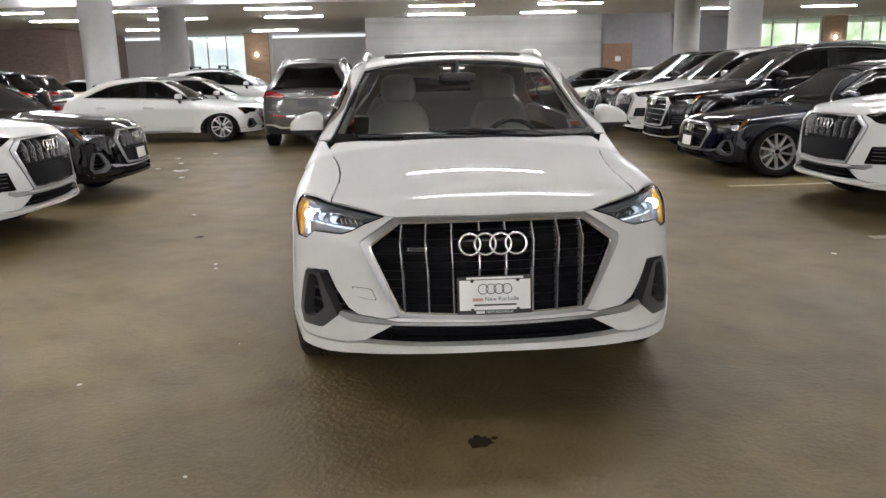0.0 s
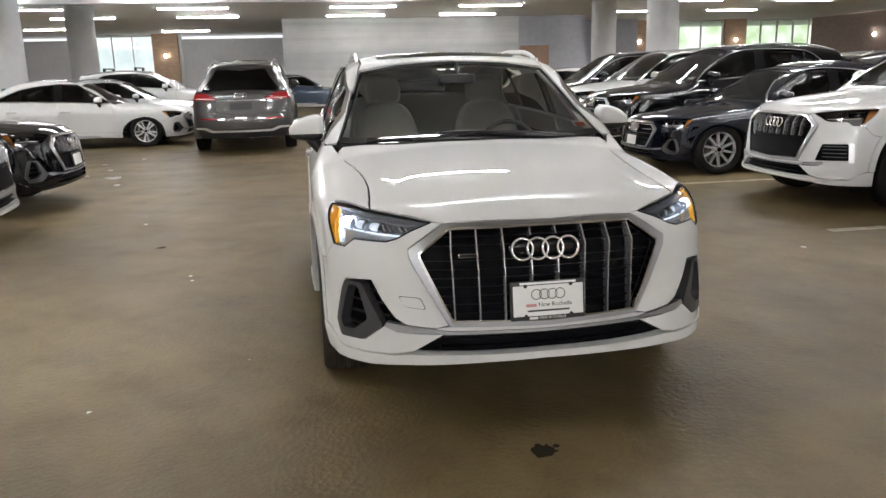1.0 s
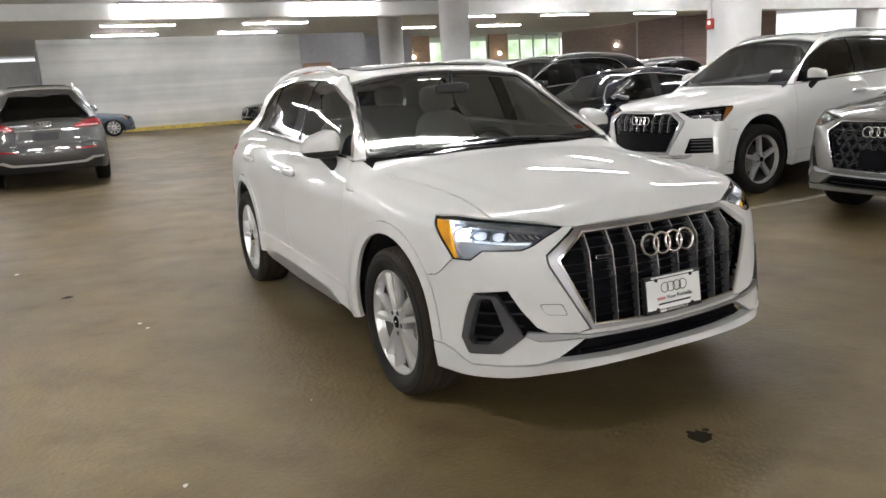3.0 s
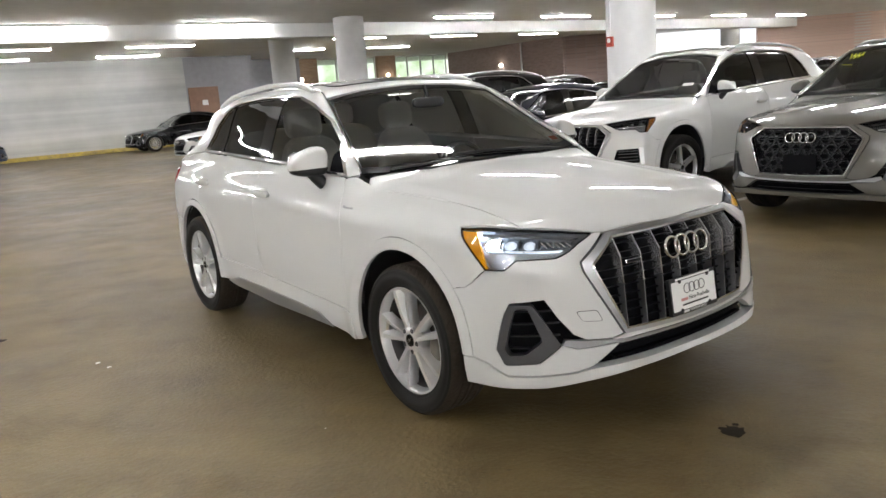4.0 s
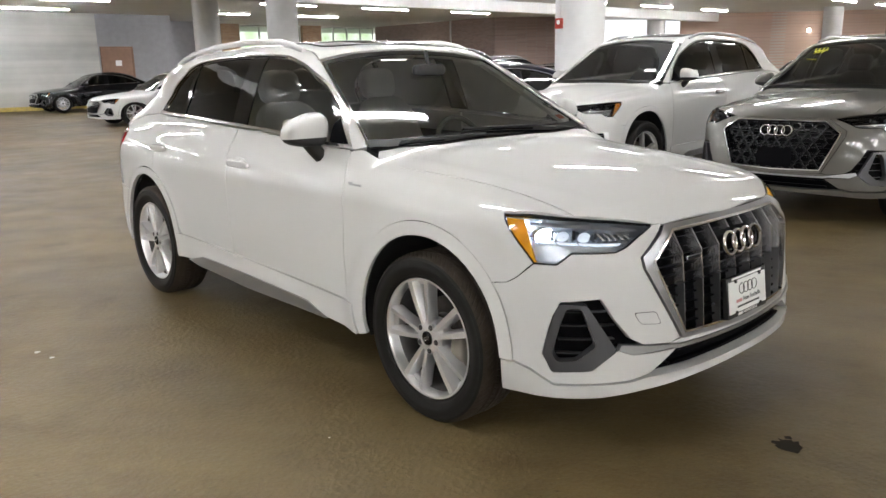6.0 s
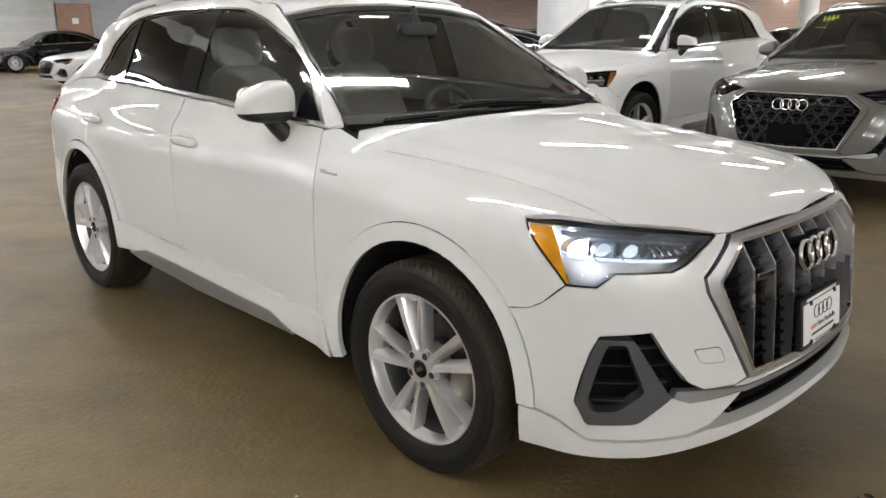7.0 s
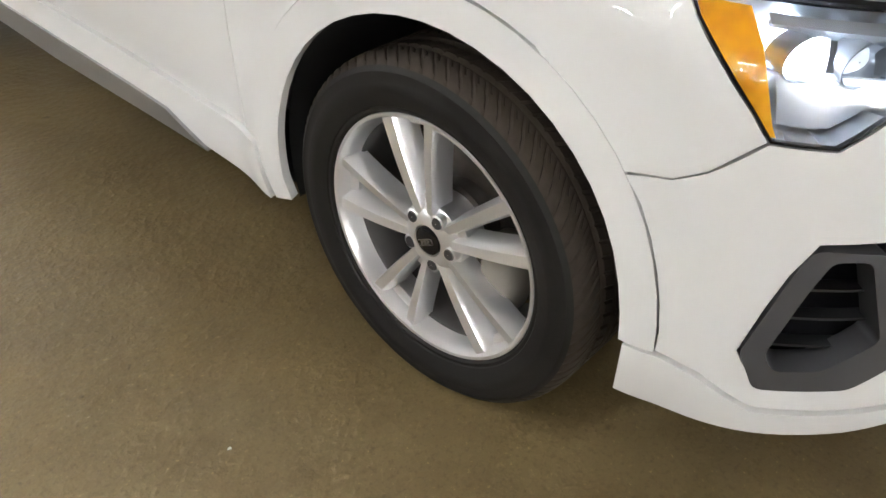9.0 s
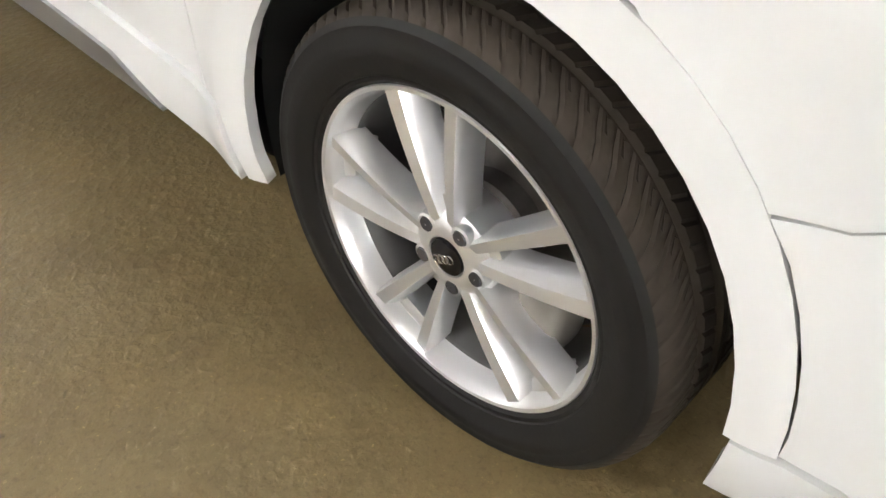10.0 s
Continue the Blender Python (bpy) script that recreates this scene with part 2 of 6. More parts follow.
def board_bands(name):
    """Poured wall: wide level bands with soft joints and stains."""
    t = M[name].node_tree
    b = t.nodes["Principled BSDF"]
    geo, mp, n, n2, r, mx = (t.nodes.new(k) for k in ("ShaderNodeNewGeometry", "ShaderNodeMapping", "ShaderNodeTexNoise", "ShaderNodeTexNoise", "ShaderNodeValToRGB", "ShaderNodeMix"))
    mp.inputs["Scale"].default_value = (0.05, 0.05, 1.5)
    n.inputs["Scale"].default_value, n.inputs["Detail"].default_value = 1.4, 3
    n2.inputs["Scale"].default_value, n2.inputs["Detail"].default_value = 1.2, 7
    t.links.new(geo.outputs["Position"], mp.inputs[0])
    t.links.new(mp.outputs[0], n.inputs["Vector"])
    t.links.new(geo.outputs["Position"], n2.inputs["Vector"])
    mx.inputs[0].default_value = 0.25
    t.links.new(n.outputs["Fac"], mx.inputs[2])
    t.links.new(n2.outputs["Fac"], mx.inputs[3])
    for e, (p, c) in zip(r.color_ramp.elements, ((0.36, (0.36, 0.36, 0.35)), (0.64, (0.53, 0.53, 0.51)))):
        e.position, e.color = p, (*c, 1)
    t.links.new(mx.outputs[0], r.inputs[0])
    t.links.new(r.outputs[0], b.inputs["Base Color"])


board_bands("wall_light")

material("sticker_yellow", (0.62, 0.62, 0.05), 0.6)
material("sticker_red", (0.62, 0.12, 0.05), 0.6)
material("debris", (0.55, 0.53, 0.48), 0.8)
material("line_paint", (0.42, 0.40, 0.34), 0.75)
grain("line_paint", 9.0, 0.3, big=2.0, color2=(0.17, 0.13, 0.08))


# ---- mesh kit ----
from mathutils import geometry

MESHES = {}


def part(name, data, material, parent, label="", m=None):
    """Links one mesh under a thing or under a part."""
    ob = new(name, data)
    if not data.materials:
        data.materials.append(material)
    elif data.materials[0] != material:
        ob.material_slots[0].link = "OBJECT"
        ob.material_slots[0].material = material
    ob.parent = parent
    if m is not None:
        ob.matrix_basis = m
    if label:
        ob["label"] = label
    return ob


def thing(name, label, category, m=None, group="", kind=""):
    ob = new(name)
    ob.empty_display_size = 0.1
    if m is not None:
        ob.matrix_basis = m
    return tagged(ob, label, category, group, kind)


def solid(name, data, material, label="", category="", group="", kind="", m=None):
    """A top-level thing of one mesh."""
    ob = new(name, data)
    if not data.materials:
        data.materials.append(material)
    if m is not None:
        ob.matrix_basis = m
    return tagged(ob, label, category, group, kind)


def raw(name, verts, faces, normals=None, smooth=True):
    me = bpy.data.meshes.new(name)
    me.from_pydata([tuple(map(float, v)) for v in verts], [], [tuple(map(int, f)) for f in faces])
    if smooth:
        me.polygons.foreach_set("use_smooth", [True] * len(me.polygons))
    if normals is not None:
        me.normals_split_custom_set_from_vertices([tuple(map(float, n)) for n in normals])
    me.update()
    return me


def from_bm(name, bm, smooth=False, angle=None):
    bmesh.ops.recalc_face_normals(bm, faces=bm.faces)
    me = bpy.data.meshes.new(name)
    if smooth or angle:
        for f in bm.faces:
            f.smooth = True
    if angle:
        for e in bm.edges:
            if len(e.link_faces) == 2 and e.calc_face_angle(0) > radians(angle):
                e.smooth = False
    bm.to_mesh(me)
    bm.free()
    return me


def box(bm, x0, y0, z0, x1, y1, z1, bevel=0.0):
    made = bmesh.ops.create_cube(bm, size=1, matrix=Matrix.Translation(((x0 + x1) / 2, (y0 + y1) / 2, (z0 + z1) / 2)) @ Matrix.Diagonal((x1 - x0, y1 - y0, z1 - z0, 1)))["verts"]
    if bevel:
        edges = list({e for v in made for e in v.link_edges})
        bmesh.ops.bevel(bm, geom=edges, offset=bevel, segments=2, profile=0.6, affect="EDGES")
    return bm


def box_mesh(name, x0, y0, z0, x1, y1, z1, bevel=0.0):
    return from_bm(name, box(bmesh.new(), x0, y0, z0, x1, y1, z1, bevel), angle=35 if bevel else None)


def pillow(name, sx, sy, sz, power=4.0, n=18, bend=None):
    """A rounded block (superellipsoid) of half sizes sx, sy, sz."""
    verts, faces, p = [], [], 2.0 / power
    sgn = lambda v: math.copysign(abs(v) ** p, v)
    for i in range(n + 1):
        a = math.pi * (i / n - 0.5)
        for j in range(2 * n):
            b = math.pi * j / n
            v = Vector((sx * sgn(math.cos(a)) * sgn(math.cos(b)), sy * sgn(math.cos(a)) * sgn(math.sin(b)), sz * sgn(math.sin(a))))
            verts.append(bend(v) if bend else v)
    for i in range(n):
        for j in range(2 * n):
            k = (j + 1) % (2 * n)
            faces.append((i * 2 * n + j, i * 2 * n + k, (i + 1) * 2 * n + k, (i + 1) * 2 * n + j))
    me = raw(name, verts, faces)
    return from_bm_mesh(me)


def from_bm_mesh(me, dist=1e-5):
    bm = bmesh.new()
    bm.from_mesh(me)
    bmesh.ops.remove_doubles(bm, verts=bm.verts, dist=dist)
    bmesh.ops.recalc_face_normals(bm, faces=bm.faces)
    bm.to_mesh(me)
    bm.free()
    return me


def lathe(name, profile, n=64, start=0.0, stop=360.0, angle=None):
    """A profile of (radius, x) turned about the x axis."""
    full = stop - start >= 359.9
    cols = n if full else n + 1
    verts, faces, m = [], [], len(profile)
    for j in range(cols):
        a = radians(start + (stop - start) * j / n)
        verts += [(x, r * math.cos(a), r * math.sin(a)) for r, x in profile]
    for j in range(n):
        k = (j + 1) % cols
        faces += [(j * m + i, k * m + i, k * m + i + 1, j * m + i + 1) for i in range(m - 1)]
    bm = bmesh.new()
    me = raw(name, verts, faces)
    bm.from_mesh(me)
    bpy.data.meshes.remove(me)
    return from_bm(name, bm, smooth=True, angle=angle or 40)


def tube(name, path, r, n=10, closed=False, flat=1.0):
    """A round bar along a path of points."""
    pts = [Vector(p) for p in path]
    verts, faces, c = [], [], len(pts)
    for i, p in enumerate(pts):
        a, b = pts[(i - 1) % c] if closed or i else p, pts[(i + 1) % c] if closed or i < c - 1 else p
        d = (b - a).normalized()
        s = d.cross(Vector((0, 0, 1)))
        s = s.normalized() if s.length > 1e-4 else Vector((1, 0, 0))
        u = s.cross(d)
        verts += [p + r * (math.cos(2 * math.pi * j / n) * s + flat * math.sin(2 * math.pi * j / n) * u) for j in range(n)]
    for i in range(c if closed else c - 1):
        k = (i + 1) % c
        faces += [(i * n + j, i * n + (j + 1) % n, k * n + (j + 1) % n, k * n + j) for j in range(n)]
    if not closed:
        faces += [tuple(range(n)), tuple((c - 1) * n + j for j in range(n))]
    bm = bmesh.new()
    me = raw(name, verts, faces)
    bm.from_mesh(me)
    bpy.data.meshes.remove(me)
    return from_bm(name, bm, smooth=True, angle=50)


def ring_mesh(name, major, minor, n=48, m=10, flat=1.0):
    """A torus about the y axis."""
    verts, faces = [], []
    for i in range(n):
        a = 2 * math.pi * i / n
        for j in range(m):
            b = 2 * math.pi * j / m
            r = major + minor * math.cos(b)
            verts.append((r * math.cos(a), flat * minor * math.sin(b), r * math.sin(a)))
    for i in range(n):
        for j in range(m):
            faces.append((i * m + j, i * m + (j + 1) % m, ((i + 1) % n) * m + (j + 1) % m, ((i + 1) % n) * m + j))
    return from_bm_mesh(raw(name, verts, faces))


def letters(name, text, size, depth=0.0005):
    """Lettering in the built-in font as a mesh in the xz plane, centred, read from -y."""
    curve = bpy.data.curves.new(name, "FONT")
    curve.body, curve.size, curve.align_x, curve.align_y, curve.extrude, curve.resolution_u = text, size, "CENTER", "CENTER", depth, 3
    ob = new(name, curve)
    me = bpy.data.meshes.new_from_object(ob)
    bpy.data.objects.remove(ob)
    me.transform(Matrix.Rotation(radians(90), 4, "X"))
    return me


# ---- panels cut by outline and laid on a body ----
def rounded(poly, r, scale=(1.0, 1.0), n=3):
    """The polygon with its corners rounded by about r metres; scale: metres to one unit of u and v."""
    out, c = [], len(poly)
    s = np.array(scale)
    for i in range(c):
        p0, p, p1 = (np.array(poly[(i + d) % c], float) * s for d in (-1, 0, 1))
        l0, l1 = np.linalg.norm(p0 - p), np.linalg.norm(p1 - p)
        if l0 < 1e-9 or l1 < 1e-9:
            continue
        a, b = p + (p0 - p) / l0 * min(r, 0.45 * l0), p + (p1 - p) / l1 * min(r, 0.45 * l1)
        out += [tuple(((1 - t) ** 2 * a + 2 * t * (1 - t) * p + t * t * b) / s) for t in np.linspace(0, 1, n + 1)]
    return out


def shrunk(poly, d, scale):
    """The polygon moved inwards by d metres."""
    s, c = np.array(scale), len(poly)
    p = np.array(poly, float) * s
    area = 0.5 * np.sum(p[:, 0] * np.roll(p[:, 1], -1) - np.roll(p[:, 0], -1) * p[:, 1])
    sign, out = math.copysign(1, area), []
    for i in range(c):
        a, b = p[i] - p[i - 1], p[(i + 1) % c] - p[i]
        na, nb = np.array((-a[1], a[0])), np.array((-b[1], b[0]))
        na, nb = na / (np.linalg.norm(na) + 1e-12), nb / (np.linalg.norm(nb) + 1e-12)
        n = na + nb
        n = n / max(np.dot(n, n) / 2, 0.35)
        out.append(tuple((p[i] + sign * d * n) / s))
    return out


def clip_to(poly, lo, hi, axis, keep_above):
    out = []
    lim = lo if keep_above else hi
    for i in range(len(poly)):
        a, b = poly[i - 1], poly[i]
        ia, ib = (a[axis] >= lim, b[axis] >= lim) if keep_above else (a[axis] <= lim, b[axis] <= lim)
        if ia != ib:
            t = (lim - a[axis]) / (b[axis] - a[axis])
            q = [a[0] + t * (b[0] - a[0]), a[1] + t * (b[1] - a[1])]
            q[axis] = lim
            out.append(tuple(q))
        if ib:
            out.append(b)
    return out


def resampled(loop, step, sc):
    ring = []
    for a, b in zip(loop, loop[1:] + loop[:1]):
        k = int(math.hypot((b[0] - a[0]) * sc[0], (b[1] - a[1]) * sc[1]) / step) + 1
        ring += [(a[0] + (b[0] - a[0]) * t / k, a[1] + (b[1] - a[1]) * t / k) for t in range(k)]
    return ring


def inside(points, loops):
    """Even-odd test of many points against closed loops."""
    odd = np.zeros(len(points), bool)
    for loop in loops:
        q = np.array(loop, float)
        for (x1, y1), (x2, y2) in zip(q, np.roll(q, -1, 0)):
            if y1 != y2:
                hit = ((y1 <= points[:, 1]) != (y2 <= points[:, 1])) & (points[:, 0] < x1 + (points[:, 1] - y1) * (x2 - x1) / (y2 - y1))
                odd ^= hit
    return odd


def cells(loops, step, sc):
    """Fills the loops with triangles of about the step. Returns points (in u, v) and faces."""
    flat = [[(u * sc[0], v * sc[1]) for u, v in loop] for loop in loops]
    pts, edges = [], []
    for loop in flat:
        base, c = len(pts), len(loop)
        pts += loop
        edges += [(base + k, base + (k + 1) % c) for k in range(c)]
    rim = np.array(pts)
    lo, hi = rim.min(0), rim.max(0)
    gu, gv = np.meshgrid(np.arange(lo[0] + 0.37 * step, hi[0], step), np.arange(lo[1] + 0.41 * step, hi[1], step), indexing="ij")
    gu = gu + 0.5 * step * (np.arange(gu.shape[1]) % 2)[None, :]
    grid = np.stack((gu.ravel(), gv.ravel()), 1)
    if len(grid):
        grid = grid[inside(grid, flat)]
    if len(grid):
        a, b = rim[[e[0] for e in edges]], rim[[e[1] for e in edges]]
        ok = np.ones(len(grid), bool)
        for p, q in zip(a, b):
            d = q - p
            t = np.clip(((grid - p) @ d) / max(d @ d, 1e-12), 0, 1)
            ok &= np.hypot(*(grid - p - t[:, None] * d).T) > 0.42 * step
        pts += list(map(tuple, grid[ok]))
    out_v, _, out_f, *_ = geometry.delaunay_2d_cdt([Vector(p) for p in pts], edges, [], 0, 1e-6)
    p = np.array([tuple(v) for v in out_v])
    f = np.array(out_f)
    mid = p[f].mean(1)
    f = f[inside(mid, flat)]
    return p / np.array(sc), [tuple(t) for t in f]


class Shape:
    """A body with the stretch that turns the nominal car into another."""

    def __init__(self, body, xs=None, ys=None, zs=None):
        self.body, self.maps = body, (xs, ys, zs)

    def warp(self, p):
        p = np.array(p, float).reshape(-1, 3).copy()
        for i, table in enumerate(self.maps):
            if table:
                src, dst = [a for a, _ in table], [b for _, b in table]
                s0, s1 = (dst[1] - dst[0]) / (src[1] - src[0]), (dst[-1] - dst[-2]) / (src[-1] - src[-2])
                v = np.abs(p[:, i]) if i == 0 else p[:, i]
                w = np.interp(v, src, dst) + np.minimum(v - src[0], 0) * s0 + np.maximum(v - src[-1], 0) * s1
                p[:, i] = np.where(p[:, i] < 0, -w, w) if i == 0 else w
        return p

    def at(self, x, y, z):
        return Vector(self.warp([(x, y, z)])[0])

    def uv(self, view, points):
        """Outline points to the view's own: (y, z) on the flank, or (x, y, None) on the top."""
        out = []
        for q in points:
            if len(q) == 3:
                x, y, z = self.body.lay("top", np.array([[abs(q[0]), q[1]]]))[0]
            else:
                x, y, z = self.body.lay("side", np.array([q], float))[0]
            out.append((y, math.degrees(math.atan2(z - self.body.z0, x))))
        return out


def nose_uv(shape, points):
    """(y, z) on the flank, as points of the view front."""
    p = shape.body.lay("side", np.array(points, float))
    return [(math.degrees(math.atan2(x, shape.body.y0 - y)), z) for x, y, z in p]


SCALES = {"front": (0.0165, 1.0), "rear": (0.0165, 1.0), "cab": (1.0, 0.014), "top": (1.0, 1.0), "side": (1.0, 1.0)}


def handed(view):
    """1 where a view's u, v and the outward normal are a right-handed set, else -1."""
    return {"side": 1, "front": 1, "rear": -1, "top": 1, "cab": 1}[view]


def skin(name, shape, view, poly, step=0.03, offset=0.0, thick=0.012, hole=None, inset=0.0012, r=0.0, mirror=False, z0=None):
    """A panel: the outline (less a hole) cut into cells, laid on the body, moved out by offset, with a rim thick deep."""
    sc = SCALES[view]
    if r:
        poly = rounded(poly, r, sc)
        hole = rounded(hole, r, sc) if hole else None
    if inset:
        poly = shrunk(poly, inset, sc)
        hole = shrunk(hole, -inset, sc) if hole else None
    loops = [list(poly)] + ([list(hole)] if hole else [])
    loops = [resampled(loop, step, sc) for loop in loops]
    keep = shape.body.z0
    if z0 is not None:
        shape.body.z0 = z0
    uv, faces = cells(loops, step, sc)
    p = shape.body.lay(view, uv)
    shape.body.z0 = keep
    n = shape.body.normal(p)
    p = p + n * offset
    back = p - n * thick
    q, qb = shape.warp(p), shape.warp(back)
    qn = shape.warp(p + n * 0.02) - q
    qn = qn / np.linalg.norm(qn, axis=1)[:, None]
    turned = []
    for f in faces:
        a, b, c = q[f[0]], q[f[1]], q[f[2]]
        n3 = np.cross(b - a, c - a)
        if len(f) > 3:
            n3 = n3 + np.cross(c - a, q[f[3]] - a)
        turned.append(f if np.dot(n3, qn[f[0]]) > 0 else f[::-1])
    verts, norms, allf = list(q), list(qn), turned
    if thick:
        keep = shape.body.z0
        if z0 is not None:
            shape.body.z0 = z0
        for loop in loops:
            lp = shape.body.lay(view, np.array(loop))
            ln = shape.body.normal(lp)
            lp = lp + ln * offset
            la, lb = shape.warp(lp), shape.warp(lp - ln * thick)
            c, base = len(la), len(verts)
            along = np.roll(la, -1, 0) - np.roll(la, 1, 0)
            out = np.cross(along, ln)
            out = out / (np.linalg.norm(out, axis=1)[:, None] + 1e-9)
            # outwards of the outline: away from the nearest point a little inside
            if sum(x[0] * y[1] - y[0] * x[1] for x, y in zip(loop[-1:] + loop[:-1], loop)) * handed(view) < 0:
                out = -out
            if loop is not loops[0]:
                out = -out
            verts += list(la) + list(lb)
            norms += list(out) + list(out)
            for k in range(c):
                m = (k + 1) % c
                f = (base + k, base + m, base + c + m, base + c + k)
                a, b, d = verts[f[0]], verts[f[1]], verts[f[2]]
                allf.append(f if np.dot(np.cross(b - a, d - a), out[k]) > 0 else f[::-1])
        shape.body.z0 = keep
    norms = np.array(norms)
    norms = norms / (np.linalg.norm(norms, axis=1)[:, None] + 1e-9)
    verts = np.array(verts)
    if mirror:
        verts, norms, allf = verts * (-1, 1, 1), norms * (-1, 1, 1), [f[::-1] for f in allf]
    return raw(name, verts, allf, norms)


# ---- car body surfaces: an implicit solid that the panels are laid on ----
def smooth_table(points, soft):
    """A function through the points, linear between them, its kinks rounded over +-soft."""
    px, py = np.array([p[0] for p in points], float), np.array([p[1] for p in points], float)
    xs = np.linspace(px[0] - 0.5, px[-1] + 0.5, 1200)
    slope0, slope1 = (py[1] - py[0]) / (px[1] - px[0]), (py[-1] - py[-2]) / (px[-1] - px[-2])
    ys = np.interp(xs, px, py) + np.minimum(xs - px[0], 0) * slope0 + np.maximum(xs - px[-1], 0) * slope1
    n = max(1, int(soft / (xs[1] - xs[0])))
    for _ in range(2):
        pad = np.concatenate((ys[0] + (ys[1] - ys[0]) * np.arange(-n, 0), ys, ys[-1] + (ys[-1] - ys[-2]) * np.arange(1, n + 1)))
        ys = np.convolve(pad, np.ones(2 * n + 1) / (2 * n + 1), "valid")
    return lambda v: np.interp(v, xs, ys)


def smax(a, b, k):
    return np.maximum(a, b) + np.maximum(k - np.abs(a - b), 0) ** 2 / (4 * k)


class Body:
    """A car's outer skin. Nose at y = 0, tail at y = length, wheels on z = 0. Tables are in metres."""

    def __init__(self, spec):
        self.spec = s = spec
        self.top = smooth_table(s["top"], 0.035)
        self.plan = smooth_table(s["plan"], 0.15)
        self.flank = smooth_table(s["flank"], 0.02)
        self.nose = smooth_table(s["nose"], 0.03)
        self.tail = smooth_table(s["tail"], 0.03)
        self.edge = smooth_table(s["edge"], 0.03)
        self.y0, self.z0 = s["fan_y"], s["fan_z"]

    def value(self, x, y, z):
        """Below 0 inside the body."""
        s, ax = self.spec, np.abs(x)
        side = ax - self.plan(y) - self.flank(z)
        # flares above the wheels, and the hollow in the doors
        for wy in s["axles"]:
            d = np.hypot(y - wy, z - s["wheel_r"])
            side = side - s["flare"] * np.exp(-((d - s["arch_r"] - 0.03) / 0.07) ** 2) * (z > 0)
        mid = 0.5 * (s["axles"][0] + s["axles"][1])
        # the cabin draws in towards the tail
        side = side + s["tuck"] * np.clip((y - 2.7) / 1.2, 0, 1) ** 2 * np.clip((z - 1.10) / 0.16, 0, 1)
        side = side + s["hollow"] * np.exp(-((y - mid) / 0.75) ** 4) * np.exp(-((z - s["hollow_z"]) / 0.11) ** 2)
        hood = 1 - 1 / (1 + np.exp(-(y - s["cowl"]) / 0.03))
        crown = 0.055 * hood + s["crown"] * (1 - hood)
        dome = crown * (ax / 0.75) ** 2
        crease = s["crease"] * hood * np.exp(-((ax - 0.50 - 0.10 * y) / 0.05) ** 2) * np.clip((y - 0.2) / 0.3, 0, 1)
        roof = z - self.top(y) + dome - crease
        f = smax(side, roof, self.edge(z))
        a, b = s["nose_curve"]
        f = smax(f, self.nose(z) + a * ax ** 2 + b * ax ** 6 - y, s["nose_soft"])
        a, b = s["tail_curve"]
        f = smax(f, y - s["length"] + self.tail(z) + a * ax ** 2 + b * ax ** 6, s["tail_soft"])
        return f

    def solve(self, origin, way, far=2.6, near=0.0):
        """The points where rays leave the body; origin and way are n x 3."""
        lo, hi = np.full(len(origin), near), np.full(len(origin), far)
        for _ in range(34):
            m = 0.5 * (lo + hi)
            p = origin + way * m[:, None]
            out = self.value(p[:, 0], p[:, 1], p[:, 2]) > 0
            hi, lo = np.where(out, m, hi), np.where(out, lo, m)
        return origin + way * hi[:, None]

    def normal(self, p, h=0.004):
        g = np.zeros_like(p)
        for i in range(3):
            d = np.zeros(3)
            d[i] = h
            a, b = p + d, p - d
            g[:, i] = self.value(a[:, 0], a[:, 1], a[:, 2]) - self.value(b[:, 0], b[:, 1], b[:, 2])
        return g / np.linalg.norm(g, axis=1)[:, None]

    def lay(self, view, uv):
        """Points of a view laid on the skin. side: (y, z); front: (angle in degrees from the nose, z); rear: the same from the tail; top: (x, y); cab: (y, angle over the belt)."""
        u, v, o = uv[:, 0], uv[:, 1], np.zeros(len(uv))
        one = o + 1
        if view == "side":
            return self.solve(np.stack((o, u, v), 1), np.stack((one, o, o), 1))
        if view in ("front", "rear"):
            a, sign, y0 = np.radians(u), (-1, 1)[view == "rear"], (self.y0, self.spec["length"] - self.y0)[view == "rear"]
            return self.solve(np.stack((o, o + y0, v), 1), np.stack((np.sin(a), sign * np.cos(a), o), 1))
        if view == "top":
            return self.solve(np.stack((u, v, o + 0.45), 1), np.stack((o, o, one), 1))
        a = np.radians(v)
        return self.solve(np.stack((o, u, o + self.z0), 1), np.stack((np.cos(a), o, np.sin(a)), 1))

    def cab(self, points):
        """(y, z) on the side of the cabin, as points of the view cab."""
        p = self.lay("side", np.array(points, float))
        return [(y, math.degrees(math.atan2(z - self.z0, x))) for x, y, z in p]


